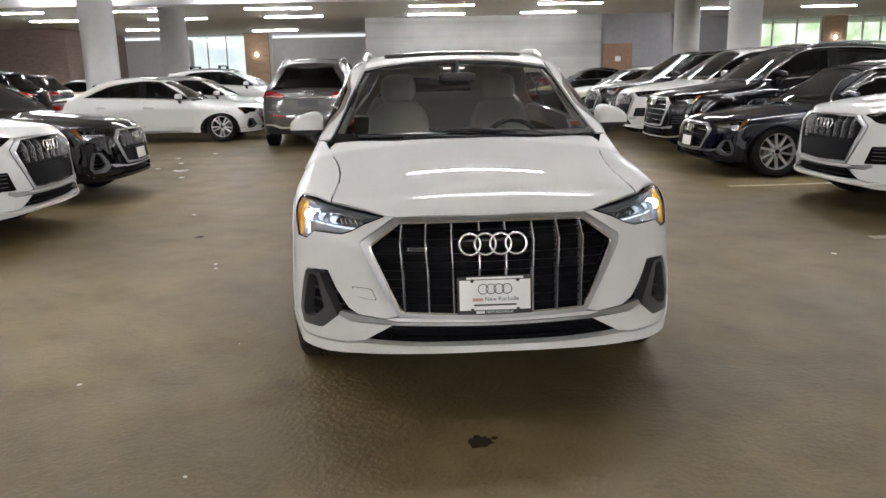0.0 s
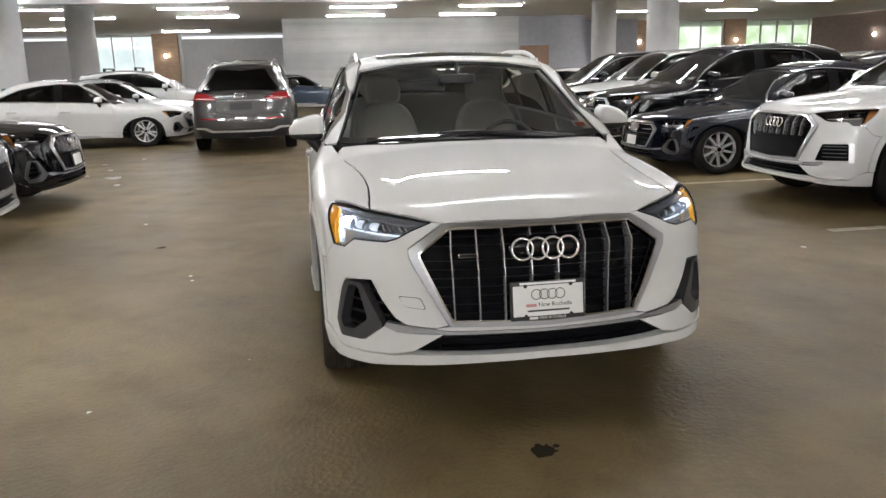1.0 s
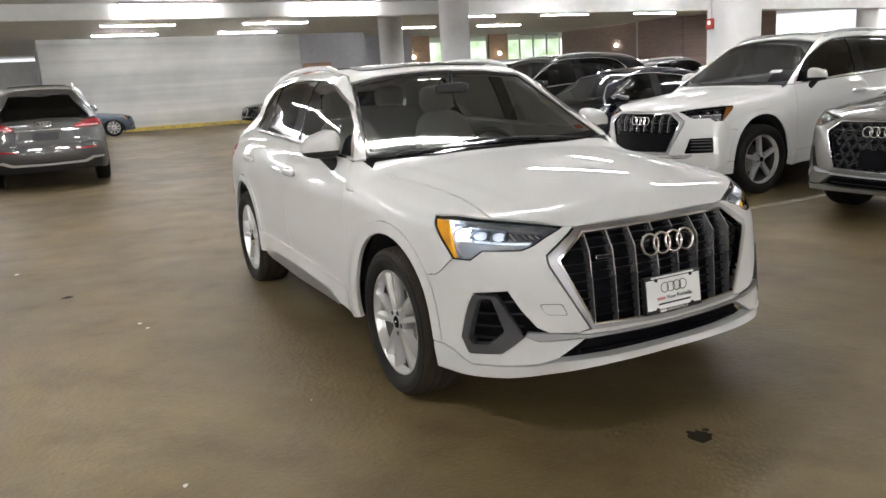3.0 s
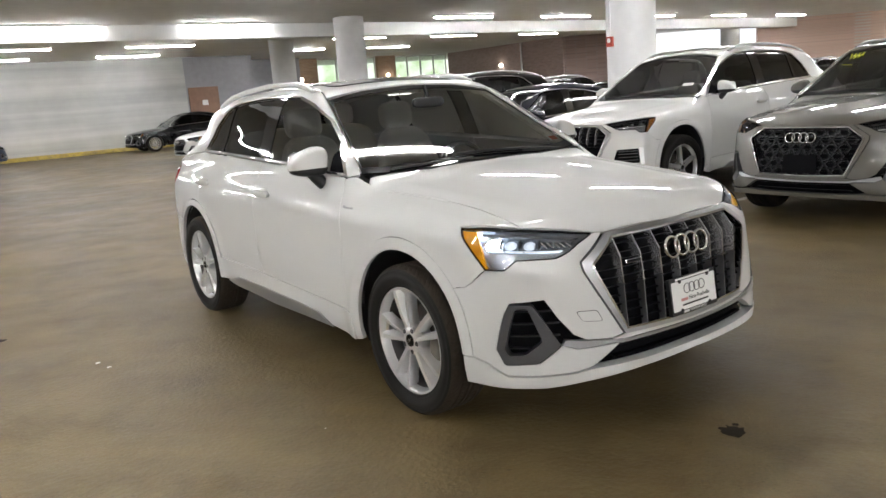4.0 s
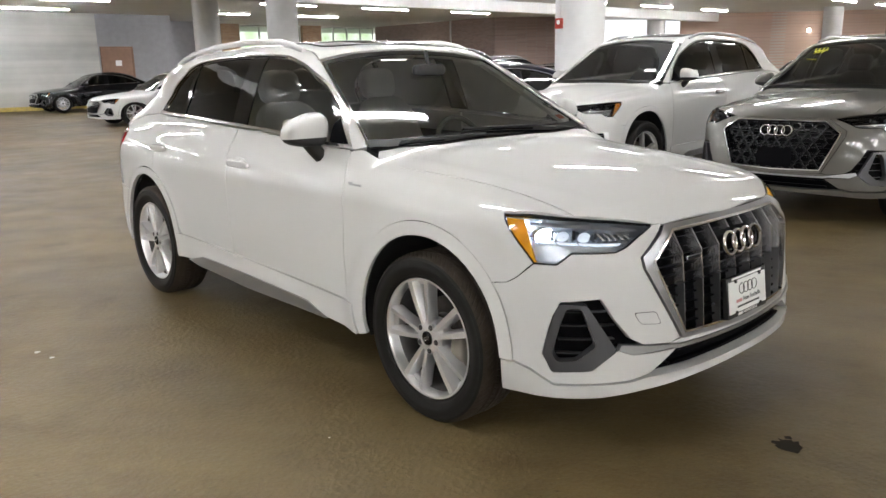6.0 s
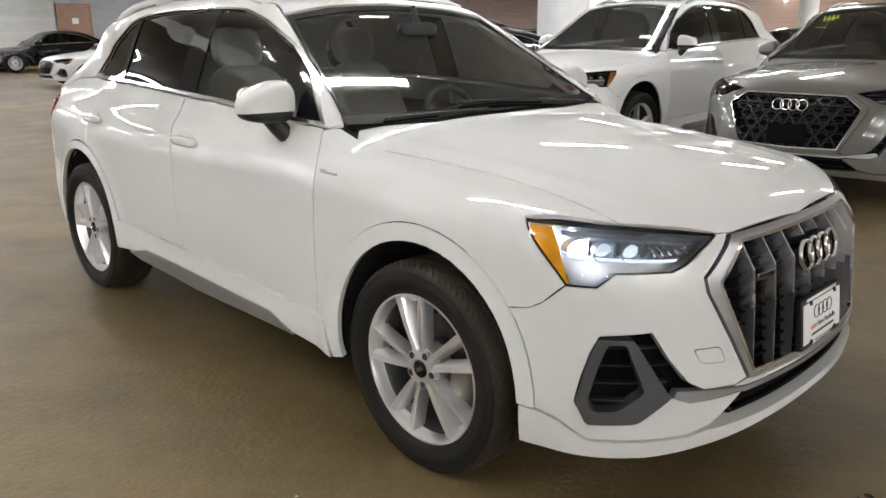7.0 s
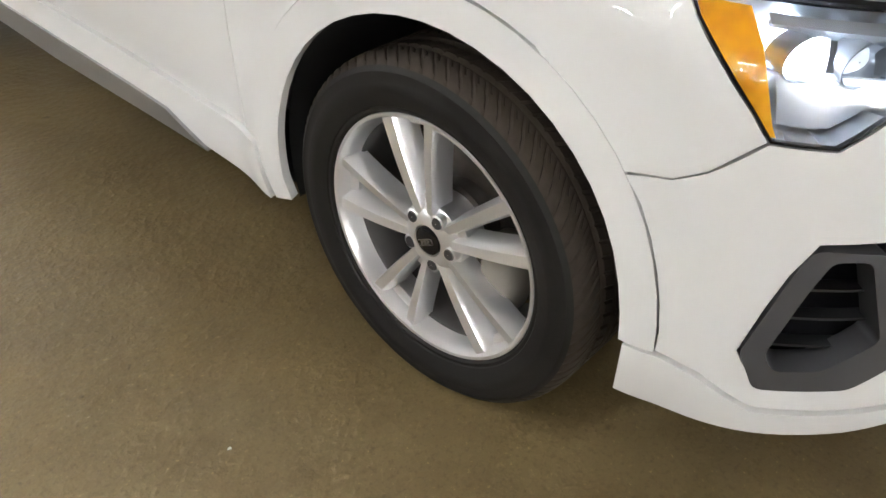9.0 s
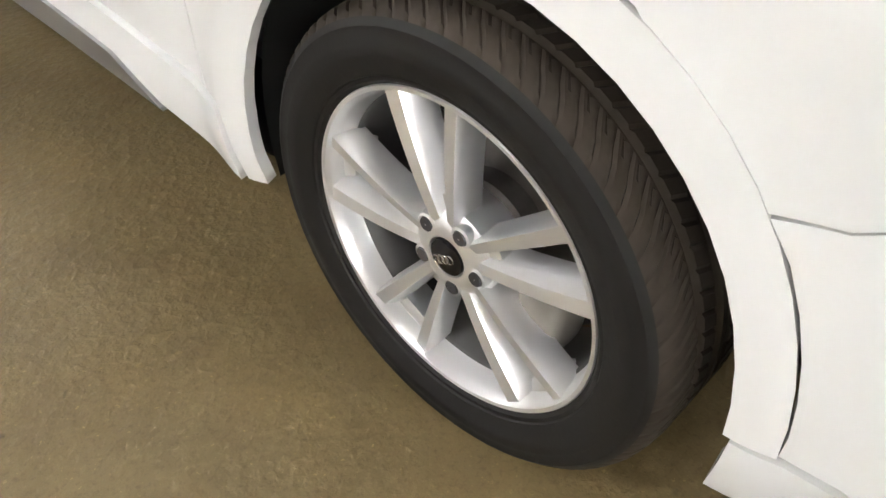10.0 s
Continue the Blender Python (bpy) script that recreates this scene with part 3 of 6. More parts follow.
# the hood's middle line, one even curve from the nose to the cowl
HOOD_LINE = [(0.0, 0.80), (0.10, 0.865)] + [(y, 0.9449 + 0.09 * y - 0.095 * math.exp(-y / 0.31)) for y in np.linspace(0.22, 1.27, 22)]
COMPACT = dict(
    length=4.484, axles=(0.912, 3.592), wheel_r=0.352, arch_r=0.395, cowl=1.30, fan_y=0.95, fan_z=0.95,
    top=HOOD_LINE + [(1.31, 1.062), (2.09, 1.528), (2.35, 1.566),
         (2.8, 1.574), (3.4, 1.545), (3.9, 1.475), (4.25, 1.40), (4.6, 1.30)],
    plan=[(0.0, 0.845), (0.35, 0.857), (0.55, 0.875), (0.9, 0.905), (1.4, 0.920), (2.2, 0.923), (3.0, 0.923), (3.6, 0.915), (4.1, 0.88), (4.5, 0.82)],
    flank=[(0.15, -0.09), (0.24, -0.02), (0.34, 0.0), (0.45, 0.004), (0.6, 0.0), (0.75, 0.0), (0.88, 0.0), (0.95, -0.02),
           (1.05, -0.072), (1.2, -0.125), (1.35, -0.185), (1.48, -0.25), (1.56, -0.31), (1.66, -0.45)],
    nose=[(0.18, 0.06), (0.25, 0.02), (0.35, 0.012), (0.56, 0.035), (0.74, 0.06), (0.85, 0.11), (0.90, 0.18), (1.1, 0.5)],
    tail=[(0.18, 0.14), (0.30, 0.04), (0.5, 0.0), (0.7, 0.02), (0.85, 0.05), (1.0, 0.08), (1.08, 0.14), (1.15, 0.29), (1.25, 0.42), (1.35, 0.51), (1.5, 0.59), (1.6, 0.64)],
    edge=[(0.7, 0.10), (1.0, 0.09), (1.08, 0.05), (1.3, 0.05), (1.5, 0.12), (1.7, 0.12)],
    nose_curve=(0.2, 0.5), tail_curve=(0.12, 0.35), nose_soft=0.05, tail_soft=0.06,
    flare=0.018, hollow=0.022, hollow_z=0.42, crown=0.045, crease=0.003, tuck=0.085)


# ---- cars ----
def ellipse(cy, cz, ry, rz, a0, a1, n=20):
    return [(cy + ry * math.cos(radians(a0 + (a1 - a0) * i / n)), cz + rz * math.sin(radians(a0 + (a1 - a0) * i / n))) for i in range(n + 1)]


def mirrored(half):
    """A closed outline from its half with u >= 0, listed from the centre line round to the centre line."""
    return half + [(-u, v) for u, v in reversed(half) if abs(u) > 1e-6]


BELT = [(1.451, 1.078), (1.607, 1.081), (2.158, 1.116), (2.46, 1.128), (2.835, 1.144), (3.25, 1.156), (3.575, 1.164)]
DLO = BELT + [(3.557, 1.235), (3.49, 1.33), (3.34, 1.432), (3.225, 1.466), (3.08, 1.482), (2.933, 1.49), (2.529, 1.497), (2.215, 1.483), (2.022, 1.434), (1.83, 1.338), (1.655, 1.229)]
SILL = [(1.345, 0.405), (1.84, 0.418), (2.443, 0.438), (3.155, 0.464)]
FLARE_IN = ellipse(0.897, 0.36, 0.4570, 0.4745, 0, 180, 28)
FLARE_R = ellipse(3.58, 0.36, 0.4630, 0.4735, 180, 0)      # from ahead of the wheel over the top to the tail
LIGHT = [(63.3, 0.901), (56.6, 0.899), (47.2, 0.889), (39.2, 0.876), (29.6, 0.852), (34.0, 0.818), (37.0, 0.789), (39.6, 0.774),
         (48.5, 0.775), (51.3, 0.738), (55.9, 0.740), (57.3, 0.771), (62.3, 0.871)]
VENT = [(50.5, 0.608), (42.8, 0.618), (39.9, 0.540), (36.5, 0.468), (33.6, 0.441), (39.2, 0.434), (44.2, 0.364), (51.7, 0.354), (53.9, 0.42), (52.9, 0.50), (51.9, 0.560)]
GRILLE = [(0, 0.846), (26.4, 0.843), (33.9, 0.750), (33.4, 0.712), (23.8, 0.437), (0, 0.425)]
GRILLE_IN = [(0, 0.826), (24.9, 0.823), (31.3, 0.733), (31.0, 0.715), (23.2, 0.459), (0, 0.449)]


def build_car(name, shape, m, paint, label, category="car", style=None, group="", rims=None, glass=None, seat=None):
    """One car with all its parts. style: what sets a model apart."""
    s = dict(fine=False, bars=True, lit=False, sedan=False, plate="none", rails=True, blade=True, tail_bar=False, wide=False)
    s.update(style or {})
    root = thing(name, label, category, m, group)
    fine, cache_key = s["fine"], (id(shape), s["fine"], s["sedan"])
    st, big = (0.022, 0.03) if fine else (0.06, 0.08)
    glass = glass or M["tint"]

    def put(pname, mat, view, poly, label="", both=False, parent=root, **kw):
        out = []
        for mirror in ((False, True) if both else (False,)):
            key = (cache_key, pname, view, mirror, kw.get("offset", 0), str(poly[:2]))
            if key not in MESHES:
                MESHES[key] = skin(pname, shape, view, poly, mirror=mirror, **({"step": big} | kw))
            out.append(part(pname, MESHES[key], mat, parent, label))
        return out

    def piece(pname, mat, key, make, parent=root, m=None, label=""):
        key = (cache_key, key)
        if key not in MESHES:
            MESHES[key] = make()
        return part(pname, MESHES[key], mat, parent, label, m)

    side = lambda pts: shape.uv("cab", pts)
    low = dict(z0=0.55)

    def flank(pts):
        keep, shape.body.z0 = shape.body.z0, 0.55
        out = shape.uv("cab", pts)
        shape.body.z0 = keep
        return out

    # -- flanks --
    put("front_fender", paint, "cab", flank([(1.445, 1.06), (1.412, 0.966), (1.405, 0.90), (1.418, 0.613), (1.40, 0.405), (1.345, 0.405)] + FLARE_IN[1:19]
        + [(0.553, 0.651), (0.479, 0.662), (0.437, 0.687), (0.383, 0.742), (0.41, 0.775), (0.504, 0.871), (0.538, 0.902), (0.765, 0.46, None), (0.6815, 0.334, None),
           (0.6715, 0.45, None), (0.6635, 0.60, None), (0.6685, 0.75, None), (0.6835, 0.90, None), (0.7065, 1.05, None), (0.7365, 1.2, None), (0.7685, 1.345, None), (0.79, 1.40, None)]), both=True, step=st, inset=0.0013, **low)
    put("front_door", paint, "cab", flank([(1.445, 1.062), (1.412, 0.966), (1.405, 0.90), (1.418, 0.613), (1.40, 0.408), (1.84, 0.418), (2.443, 0.438), (2.487, 0.466), (2.485, 0.916), (2.52, 0.99), (2.475, 1.118)]
        + [(y, z - 0.010) for y, z in BELT[3::-1]]), both=True, step=st, inset=0.0019, **low)
    rear_arch = [p for p in FLARE_R if p[0] < 3.46]
    put("rear_door", paint, "cab", flank([(2.475, 1.118), (2.52, 0.99), (2.485, 0.916), (2.487, 0.466), (2.47, 0.440), (3.11, 0.462)] + rear_arch[2:] + [(3.47, 0.819), (3.475, 0.92), (3.42, 1.151)]
        + [(y, z - 0.010) for y, z in BELT[:2:-1] if 2.475 < y < 3.42]), both=True, step=st, inset=0.0019, **low)
    tail_y = 4.20
    put("rear_quarter", paint, "cab", flank([(3.42, 1.151), (3.475, 0.92), (3.47, 0.819)] + [p for p in FLARE_R if p[0] > 3.48 and p[1] > 0.62] + [(4.12, 0.66), (4.14, 0.905), (4.115, 0.955), (4.09, 1.03), (4.11, 1.075), (3.85, 1.14), (3.575, 1.158)]), both=True, step=st, inset=0.0019, **low)
    put("rear_bumper_side", paint, "cab", flank([p for p in FLARE_R if p[0] > 3.6 and p[1] <= 0.64] + [(4.06, 0.27), (4.3, 0.28), (4.33, 0.66), (4.15, 0.655)]), both=True, step=st, **low)
    put("wheel_arch_front", paint, "cab", flank(ellipse(0.89, 0.36, 0.393, 0.418, -11, 178, 26) + ellipse(0.897, 0.36, 0.4565, 0.4740, 178, 6, 26) + [(1.345, 0.39), (1.325, 0.268)]), both=True, step=st * 0.9, offset=0.0035, thick=0.022, **low)
    put("wheel_arch_rear", paint, "cab", flank(ellipse(3.58, 0.36, 0.412, 0.425, 186, -4, 26) + ellipse(3.58, 0.36, 0.460, 0.470, -4, 174, 26)), both=True, step=st * 0.9, offset=0.0035, thick=0.022, **low)
    put("side_sill", paint, "cab", flank(SILL + [(3.145, 0.322), (3.02, 0.324), (2.33, 0.288), (1.587, 0.288), (1.33, 0.268)]), both=True, step=st, offset=0.012, thick=0.05, **low)
    if s["blade"]:
        put("sill_blade", M["grey_trim"], "cab", flank([(3.03, 0.322), (2.837, 0.365), (1.733, 0.338), (1.575, 0.284), (2.33, 0.278), (2.9, 0.30)]), "satin grey sill blade", both=True, step=st, offset=0.02, thick=0.04, **low)

    # -- cabin --
    dlo = side(DLO)
    if s["sedan"]:
        dlo = side(BELT[:-1] + [(3.74, 1.165), (3.50, 1.285), (3.22, 1.395), (2.95, 1.45), (2.529, 1.49), (2.215, 1.483), (2.022, 1.434), (1.83, 1.338), (1.655, 1.229)])
    ditch = [(0.765, 1.412, None), (0.692, 1.64, None), (0.622, 1.9, None), (0.592, 2.02, None), (0.568, 2.12, None), (0.56, 2.5, None), (0.555, 3.0, None)]
    if s["sedan"]:
        ditch += [(0.55, 3.35, None), (0.60, 3.7, None), (0.70, 4.05, None)]
        tail_end = [(4.05, 1.06), (3.56, 1.15)]
    else:
        ditch += [(0.545, 3.6, None), (0.53, 3.86, None), (0.56, 3.93, None)]
        tail_end = [(3.90, 1.30), (4.03, 1.16), (4.10, 1.085), (3.85, 1.145), (3.58, 1.160)]
    put("cabin_frame", paint, "cab", side(ditch + tail_end + [(y, z - 0.006) for y, z in BELT[::-1]] + [(1.43, 1.068)]), hole=dlo, both=True, step=st, inset=0.0012)
    put("window_strip", M["chrome"], "cab", shrunk(dlo, -0.002, SCALES["cab"]), hole=shrunk(dlo, 0.011, SCALES["cab"]), both=True, step=big, inset=0, offset=0.005, thick=0.012)
    inner = shrunk(dlo, 0.013, SCALES["cab"])
    cut = lambda q, a, b: clip_to(clip_to(q, a, b, 0, True), a, b, 0, False)
    put("front_side_glass", M["clear_glass"] if fine else glass, "cab", cut(inner, 1.62, 2.40), both=True, offset=-0.008, thick=0.004, inset=0)
    put("mirror_base_panel", M["slat_black"], "cab", cut(inner, 1.40, 1.62), both=True, offset=-0.004, thick=0.006, inset=0)
    put("centre_pillar", M["black_gloss"], "cab", cut(inner, 2.40, 2.56), both=True, offset=-0.003, thick=0.006, inset=0)
    put("rear_side_glass", glass, "cab", cut(inner, 2.56, 3.19), both=True, offset=-0.008, thick=0.004, inset=0)
    put("window_divider", M["black_gloss"], "cab", cut(inner, 3.19, 3.235), both=True, offset=-0.003, thick=0.006, inset=0)
    put("quarter_glass", glass, "cab", cut(inner, 3.235, 3.9), both=True, offset=-0.008, thick=0.004, inset=0)
    end = 3.42 if s["sedan"] else 3.96
    put("roof", paint, "top", mirrored([(0, 2.075), (0.35, 2.062), (0.585, 2.03), (0.562, 2.12), (0.553, 2.5), (0.548, 3.0), (0.54, min(3.6, end)), (0.525, end - 0.04), (0, end)]), step=st, inset=0.001)
    put("sunroof", M["black_gloss"], "top", mirrored([(0, 2.20), (0.40, 2.185), (0.455, 2.21), (0.45, 3.16), (0.40, 3.20), (0, 3.20)]), "black glass sunroof", offset=0.006, thick=0.01, r=0.03)
    shield = mirrored([(0, 1.338), (0.40, 1.352), (0.65, 1.386), (0.755, 1.415), (0.683, 1.645), (0.613, 1.905), (0.580, 2.015), (0.35, 2.052), (0, 2.065)])
    pane = mirrored([(0, 1.390), (0.40, 1.402), (0.62, 1.430), (0.728, 1.458), (0.661, 1.675), (0.598, 1.90), (0.562, 1.992), (0.33, 2.015), (0, 2.025)])
    put("windscreen_border", M["black_gloss"], "top", shield, hole=pane, step=big, inset=0.001, offset=-0.004, thick=0.004)
    put("windscreen", M["main_screen"] if fine else M["screen_glass"], "top", rounded(pane, 0.05), step=big, inset=-0.002, offset=-0.006, thick=0.004)
    hood = mirrored([(0, 0.117), (0.39, 0.150), (0.44, 0.166), (0.576, 0.250), (0.678, 0.332), (0.668, 0.45), (0.660, 0.60), (0.665, 0.75), (0.680, 0.90), (0.703, 1.05), (0.733, 1.2), (0.765, 1.345), (0.735, 1.376), (0.62, 1.368), (0.4, 1.332), (0, 1.318)])
    put("hood", paint, "top", hood, step=st, inset=0.0022)
    put("cowl", M["black_plastic"], "top", mirrored([(0, 1.27), (0.4, 1.285), (0.66, 1.33), (0.74, 1.42), (0.4, 1.39), (0, 1.375)]), offset=-0.022, thick=0.01)

    # -- nose --
    half = ([(26.9, 0.848), (29.4, 0.850)] + LIGHT[5:11] + [(59.3, 0.687), (61.6, 0.662), (65.2, 0.651)] + nose_uv(shape, [p for p in FLARE_IN if p[0] < 0.6 and 0.385 < p[1] < 0.645]) + [(60.0, 0.3785), (56.3, 0.3605), (53.6, 0.3315), (51.6, 0.3125),
            (45, 0.3125), (36.5, 0.3165), (32.2, 0.332), (25.3, 0.404), (36.0, 0.410), (39.2, 0.432)] + VENT[6:] + VENT[:5] + [(27.0, 0.430), (24.1, 0.441), (33.55, 0.712), (34.05, 0.752)])
    put("front_bumper", paint, "front", half, both=True, step=st, thick=0.035)
    lip = [(62.6, 0.374), (59.5, 0.373), (56.2, 0.3555), (53.4, 0.3265), (51.5, 0.3085), (45, 0.3085), (36.5, 0.3125), (33, 0.322), (18.4, 0.316), (0, 0.318)]
    lip_low = [(0, 0.286), (18.5, 0.280), (34, 0.272), (43, 0.259), (52, 0.257), (62.5, 0.254)]
    put("front_lip", paint, "front", mirrored(lip[::-1] + lip_low[::-1]), step=st, offset=0.006, thick=0.05)
    if s["wide"]:
        put("vent_cover", paint, "front", VENT, both=True, offset=0.001, thick=0.02, inset=-0.003)
        put("side_intake", M["slat_black"], "front", [(37.6, 0.590), (50.0, 0.596), (50.6, 0.462), (34.6, 0.455)], "black side intake", both=True, offset=0.006, thick=0.02, r=0.012, inset=0)
        for z in (0.485, 0.515, 0.545, 0.570):
            put("intake_rib", M["dark_trim"], "front", [(38.2, z), (49.6, z + 0.002), (49.6, z + 0.008), (38.4, z + 0.006)], both=True, offset=0.011, thick=0.012, inset=0)
        put("intake_blade", M["alloy"], "front", [(50.4, 0.604), (52.6, 0.600), (53.2, 0.445), (50.9, 0.447)], "silver upright blade", both=True, offset=0.014, thick=0.02, inset=0)
        put("lower_trim", M["alloy"], "front", mirrored([(0, 0.300), (34, 0.302), (48, 0.330), (48, 0.318), (35, 0.288), (0, 0.286)]), "silver trim along the lip", offset=0.016, thick=0.02, inset=0)
    else:
        put("vent_backing", M["slat_black"], "front", VENT, both=True, offset=-0.055, thick=0.0, inset=-0.012)
        frame_out = [(50.8, 0.602), (45.4, 0.598), (39.4, 0.430), (44.6, 0.362), (52.0, 0.356), (53.8, 0.421), (51.9, 0.556)]
        frame_in = [(49.3, 0.586), (46.5, 0.587), (43.5, 0.452), (47.4, 0.399), (51.0, 0.394), (52.0, 0.423), (50.4, 0.533)]
        put("vent_frame", M["dark_trim"], "front", frame_out, "grey vent frame", hole=frame_in, both=True, offset=0.004, thick=0.05, step=st, r=0.012, inset=0)
        for i, z in enumerate((0.415, 0.465, 0.515, 0.565)):
            a, b = 43.2 - 0.02 * i, 51.4 - i * 0.45
            put("vent_fin", M["black_plastic"], "front", [(a - 4, z), (b, z), (b, z + 0.004), (a - 4, z + 0.004)], both=True, offset=-0.03, thick=0.03, inset=0)
    put("bumper_blade", M["grey_trim"], "front", mirrored([(0, 0.413), (24.4, 0.418), (27, 0.4245), (33.6, 0.441), (38.6, 0.452), (39.2, 0.432), (36, 0.410), (26.9, 0.411), (25, 0.403), (0, 0.400)]), "satin grey blade under the grille", step=st, offset=0.006, thick=0.03, inset=0.001)
    put("bumper_strip", paint, "front", mirrored([(0, 0.4245), (23.9, 0.4355), (26.9, 0.4290), (26.9, 0.4245), (24.3, 0.4185), (0, 0.4135)]), step=st, inset=0.0005)
    put("intake_backing", M["slat_black"], "front", mirrored([(0, 0.41), (25.4, 0.41), (33, 0.31), (0, 0.305)]), offset=-0.05, thick=0)
    for z in (0.335, 0.375):
        put("intake_slat", M["slat_black"], "front", mirrored([(0.6, z + 0.012), (26, z + 0.012), (27, z), (0.6, z)]), offset=-0.02, thick=0.02, inset=0)
    put("grille_frame", M["grey_trim"] if s["bars"] else paint, "front", mirrored(GRILLE), "satin metal grille frame" if s["bars"] else "painted grille surround", hole=mirrored(GRILLE_IN), step=st, offset=0.010, thick=0.04, inset=0.001)
    put("grille_edge", M["chrome"], "front", shrunk(mirrored(GRILLE_IN), -0.003, SCALES["front"]), hole=shrunk(mirrored(GRILLE_IN), 0.005, SCALES["front"]), step=st, offset=0.013, thick=0.03, inset=0)
    put("grille_backing", M["slat_black"], "front", mirrored(GRILLE_IN), offset=-0.045, thick=0.0, inset=-0.015)
    g_half = lambda z: float(np.interp(z, [0.449, 0.459, 0.715, 0.733, 0.823, 0.826], [22.8, 23.2, 31.0, 31.3, 24.9, 24.5]))
    for i in range(10):
        z = 0.478 + 0.036 * i
        put("grille_slat", M["chrome"] if s["bars"] == "slats" and i % 2 else M["slat_black"], "front", mirrored([(0, z + 0.007), (g_half(z + 0.007) - 0.1, z + 0.007), (g_half(z) - 0.1, z), (0, z)]), offset=-0.018, thick=0.025, inset=0)

    def strip(points, w):
        """A bar of width w over the grille through (angle, z, out)."""
        p = shape.body.lay("front", np.array([(a, z) for a, z, _ in points], float))
        n = shape.body.normal(p)
        verts, faces = [], []
        for q, k, (_, _, out) in zip(p, n, points):
            across = np.cross(k, (0, 0, 1))
            across /= np.linalg.norm(across)
            for dx, dn in ((-w, -0.03), (-w * 0.55, out), (w * 0.55, out), (w, -0.03)):
                verts.append(q + across * dx + k * dn)
        verts = list(shape.warp(verts))
        for i in range(len(points) - 1):
            for j in range(3):
                faces.append((4 * i + j, 4 * i + j + 1, 4 * i + j + 5, 4 * i + j + 4))
        bm = bmesh.new()
        me = raw("bar", verts, faces)
        bm.from_mesh(me)
        bpy.data.meshes.remove(me)
        return from_bm("bar", bm, angle=30)

    if s["bars"] == "slats":
        pass
    elif s["bars"]:
        for a, b, c, top in ((24.4, 23.3, 22.6, 0.818), (18.1, 17.0, 16.5, 0.824), (11.2, 10.5, 10.2, 0.826), (3.55, 3.5, 3.5, 0.82)):
            for sg in (1, -1):
                if a > 4:
                    piece("grille_bar", M["satin_bar"], ("bar", a, sg), lambda: strip([(sg * a, top, 0.004), (sg * (a * 0.6 + b * 0.4), 0.745, 0.022), (sg * b, 0.640, 0.012)], 0.0046))
                if fine:
                    piece("lower_grille_bar", M["grey_trim"], ("lowbar", a, sg), lambda: strip([(sg * b, 0.636, 0.012), (sg * c, 0.456, 0.002)], 0.0032))
                if a < 4 and fine:
                    piece("grille_bar", M["satin_bar"], ("stub", a, sg), lambda: strip([(sg * a, 0.822, 0.004), (sg * a, 0.790, 0.010)], 0.005))
                if a < 4:
                    piece("grille_bar", M["satin_bar"], ("bar", a, sg), lambda: strip([(sg * a, 0.70, 0.010), (sg * b, 0.64, 0.012)], 0.005))
    else:
        for i in range(6):
            z = 0.480 + 0.062 * i
            n_hex = int(g_half(z) / 6.4) + 1
            for k in range(-n_hex, n_hex + 1):
                a = 6.4 * (k + 0.5 * (i % 2))
                if abs(a) < g_half(z) - 2.2:
                    piece("grille_cell", M["cell_black"], ("hex", i, k), lambda: skin("cell", shape, "front", ellipse(a, z, 3.55, 0.038, 0, 300, 5), hole=ellipse(a, z, 2.55, 0.026, 0, 300, 5), step=0.05, offset=-0.010, thick=0.02, inset=0))
    if s["bars"] is True and not fine:
        put("lower_grille_panel", M["slat_black"], "front", mirrored([(0, 0.610), (g_half(0.61) - 0.6, 0.610), (g_half(0.465) - 0.6, 0.465), (0, 0.458)]), "smooth black lower grille panel", offset=-0.004, thick=0.01, inset=0)
    if not s["bars"]:
        put("plate_panel", M["slat_black"], "front", mirrored([(0, 0.610), (9.5, 0.610), (9.5, 0.470), (0, 0.470)]), offset=0.004, thick=0.01, r=0.01, inset=0)
    # four-ring emblem, a plain shape
    c0 = shape.warp(shape.body.lay("front", np.array([(0.0, 0.742)])))[0]
    for i in range(4):
        piece("emblem_ring", M["chrome"], "ring", lambda: ring_mesh("emblem_ring", 0.0435, 0.0062, flat=1.4), m=Matrix.Translation((-0.0955 + 0.0637 * i, c0[1] - 0.018, c0[2])) @ pose(0, 0, 0, -12))
    piece("emblem_carrier", M["black_gloss"], "carrier", lambda: pillow("emblem_carrier", 0.15, 0.012, 0.026, 3), m=Matrix.Translation((0, c0[1] + 0.004, c0[2])))
    # number plate carrier
    if s["plate"] != "none":
        pc = shape.warp(shape.body.lay("front", np.array([(0.0, 0.532)])))[0]
        tilt = pose(0, 0, 0, -7)
        holder = part("plate_frame", box_mesh("plate_frame", -0.156, -0.010, -0.080, 0.156, 0.012, 0.080, 0.006), M["black_plastic"], root, "black plate frame", Matrix.Translation((0.003, pc[1] - 0.012, pc[2])) @ tilt)
        part("plate", box_mesh("plate", -0.147, -0.0135, -0.061, 0.147, -0.0095, 0.064, 0.003), M["plate_white"], holder, "white dealer plate")
        if s["plate"] == "dealer":
            for i in range(4):
                part("plate_emblem", ring_mesh("plate_emblem", 0.0205, 0.0016, 32, 6), M["ink"], holder, m=Matrix.Translation((-0.0495 + 0.033 * i, -0.0142, 0.027)))
            part("dealer_name", letters("dealer_name", "New Rochelle", 0.0245), M["ink"], holder, "dark lettering", Matrix.Translation((0.028, -0.0142, -0.016)))
            part("brand_bar", box_mesh("brand_bar", -0.022, -0.0005, -0.006, 0.022, 0.0005, 0.006), M["red_ink"], holder, m=Matrix.Translation((-0.072, -0.0142, -0.017)))
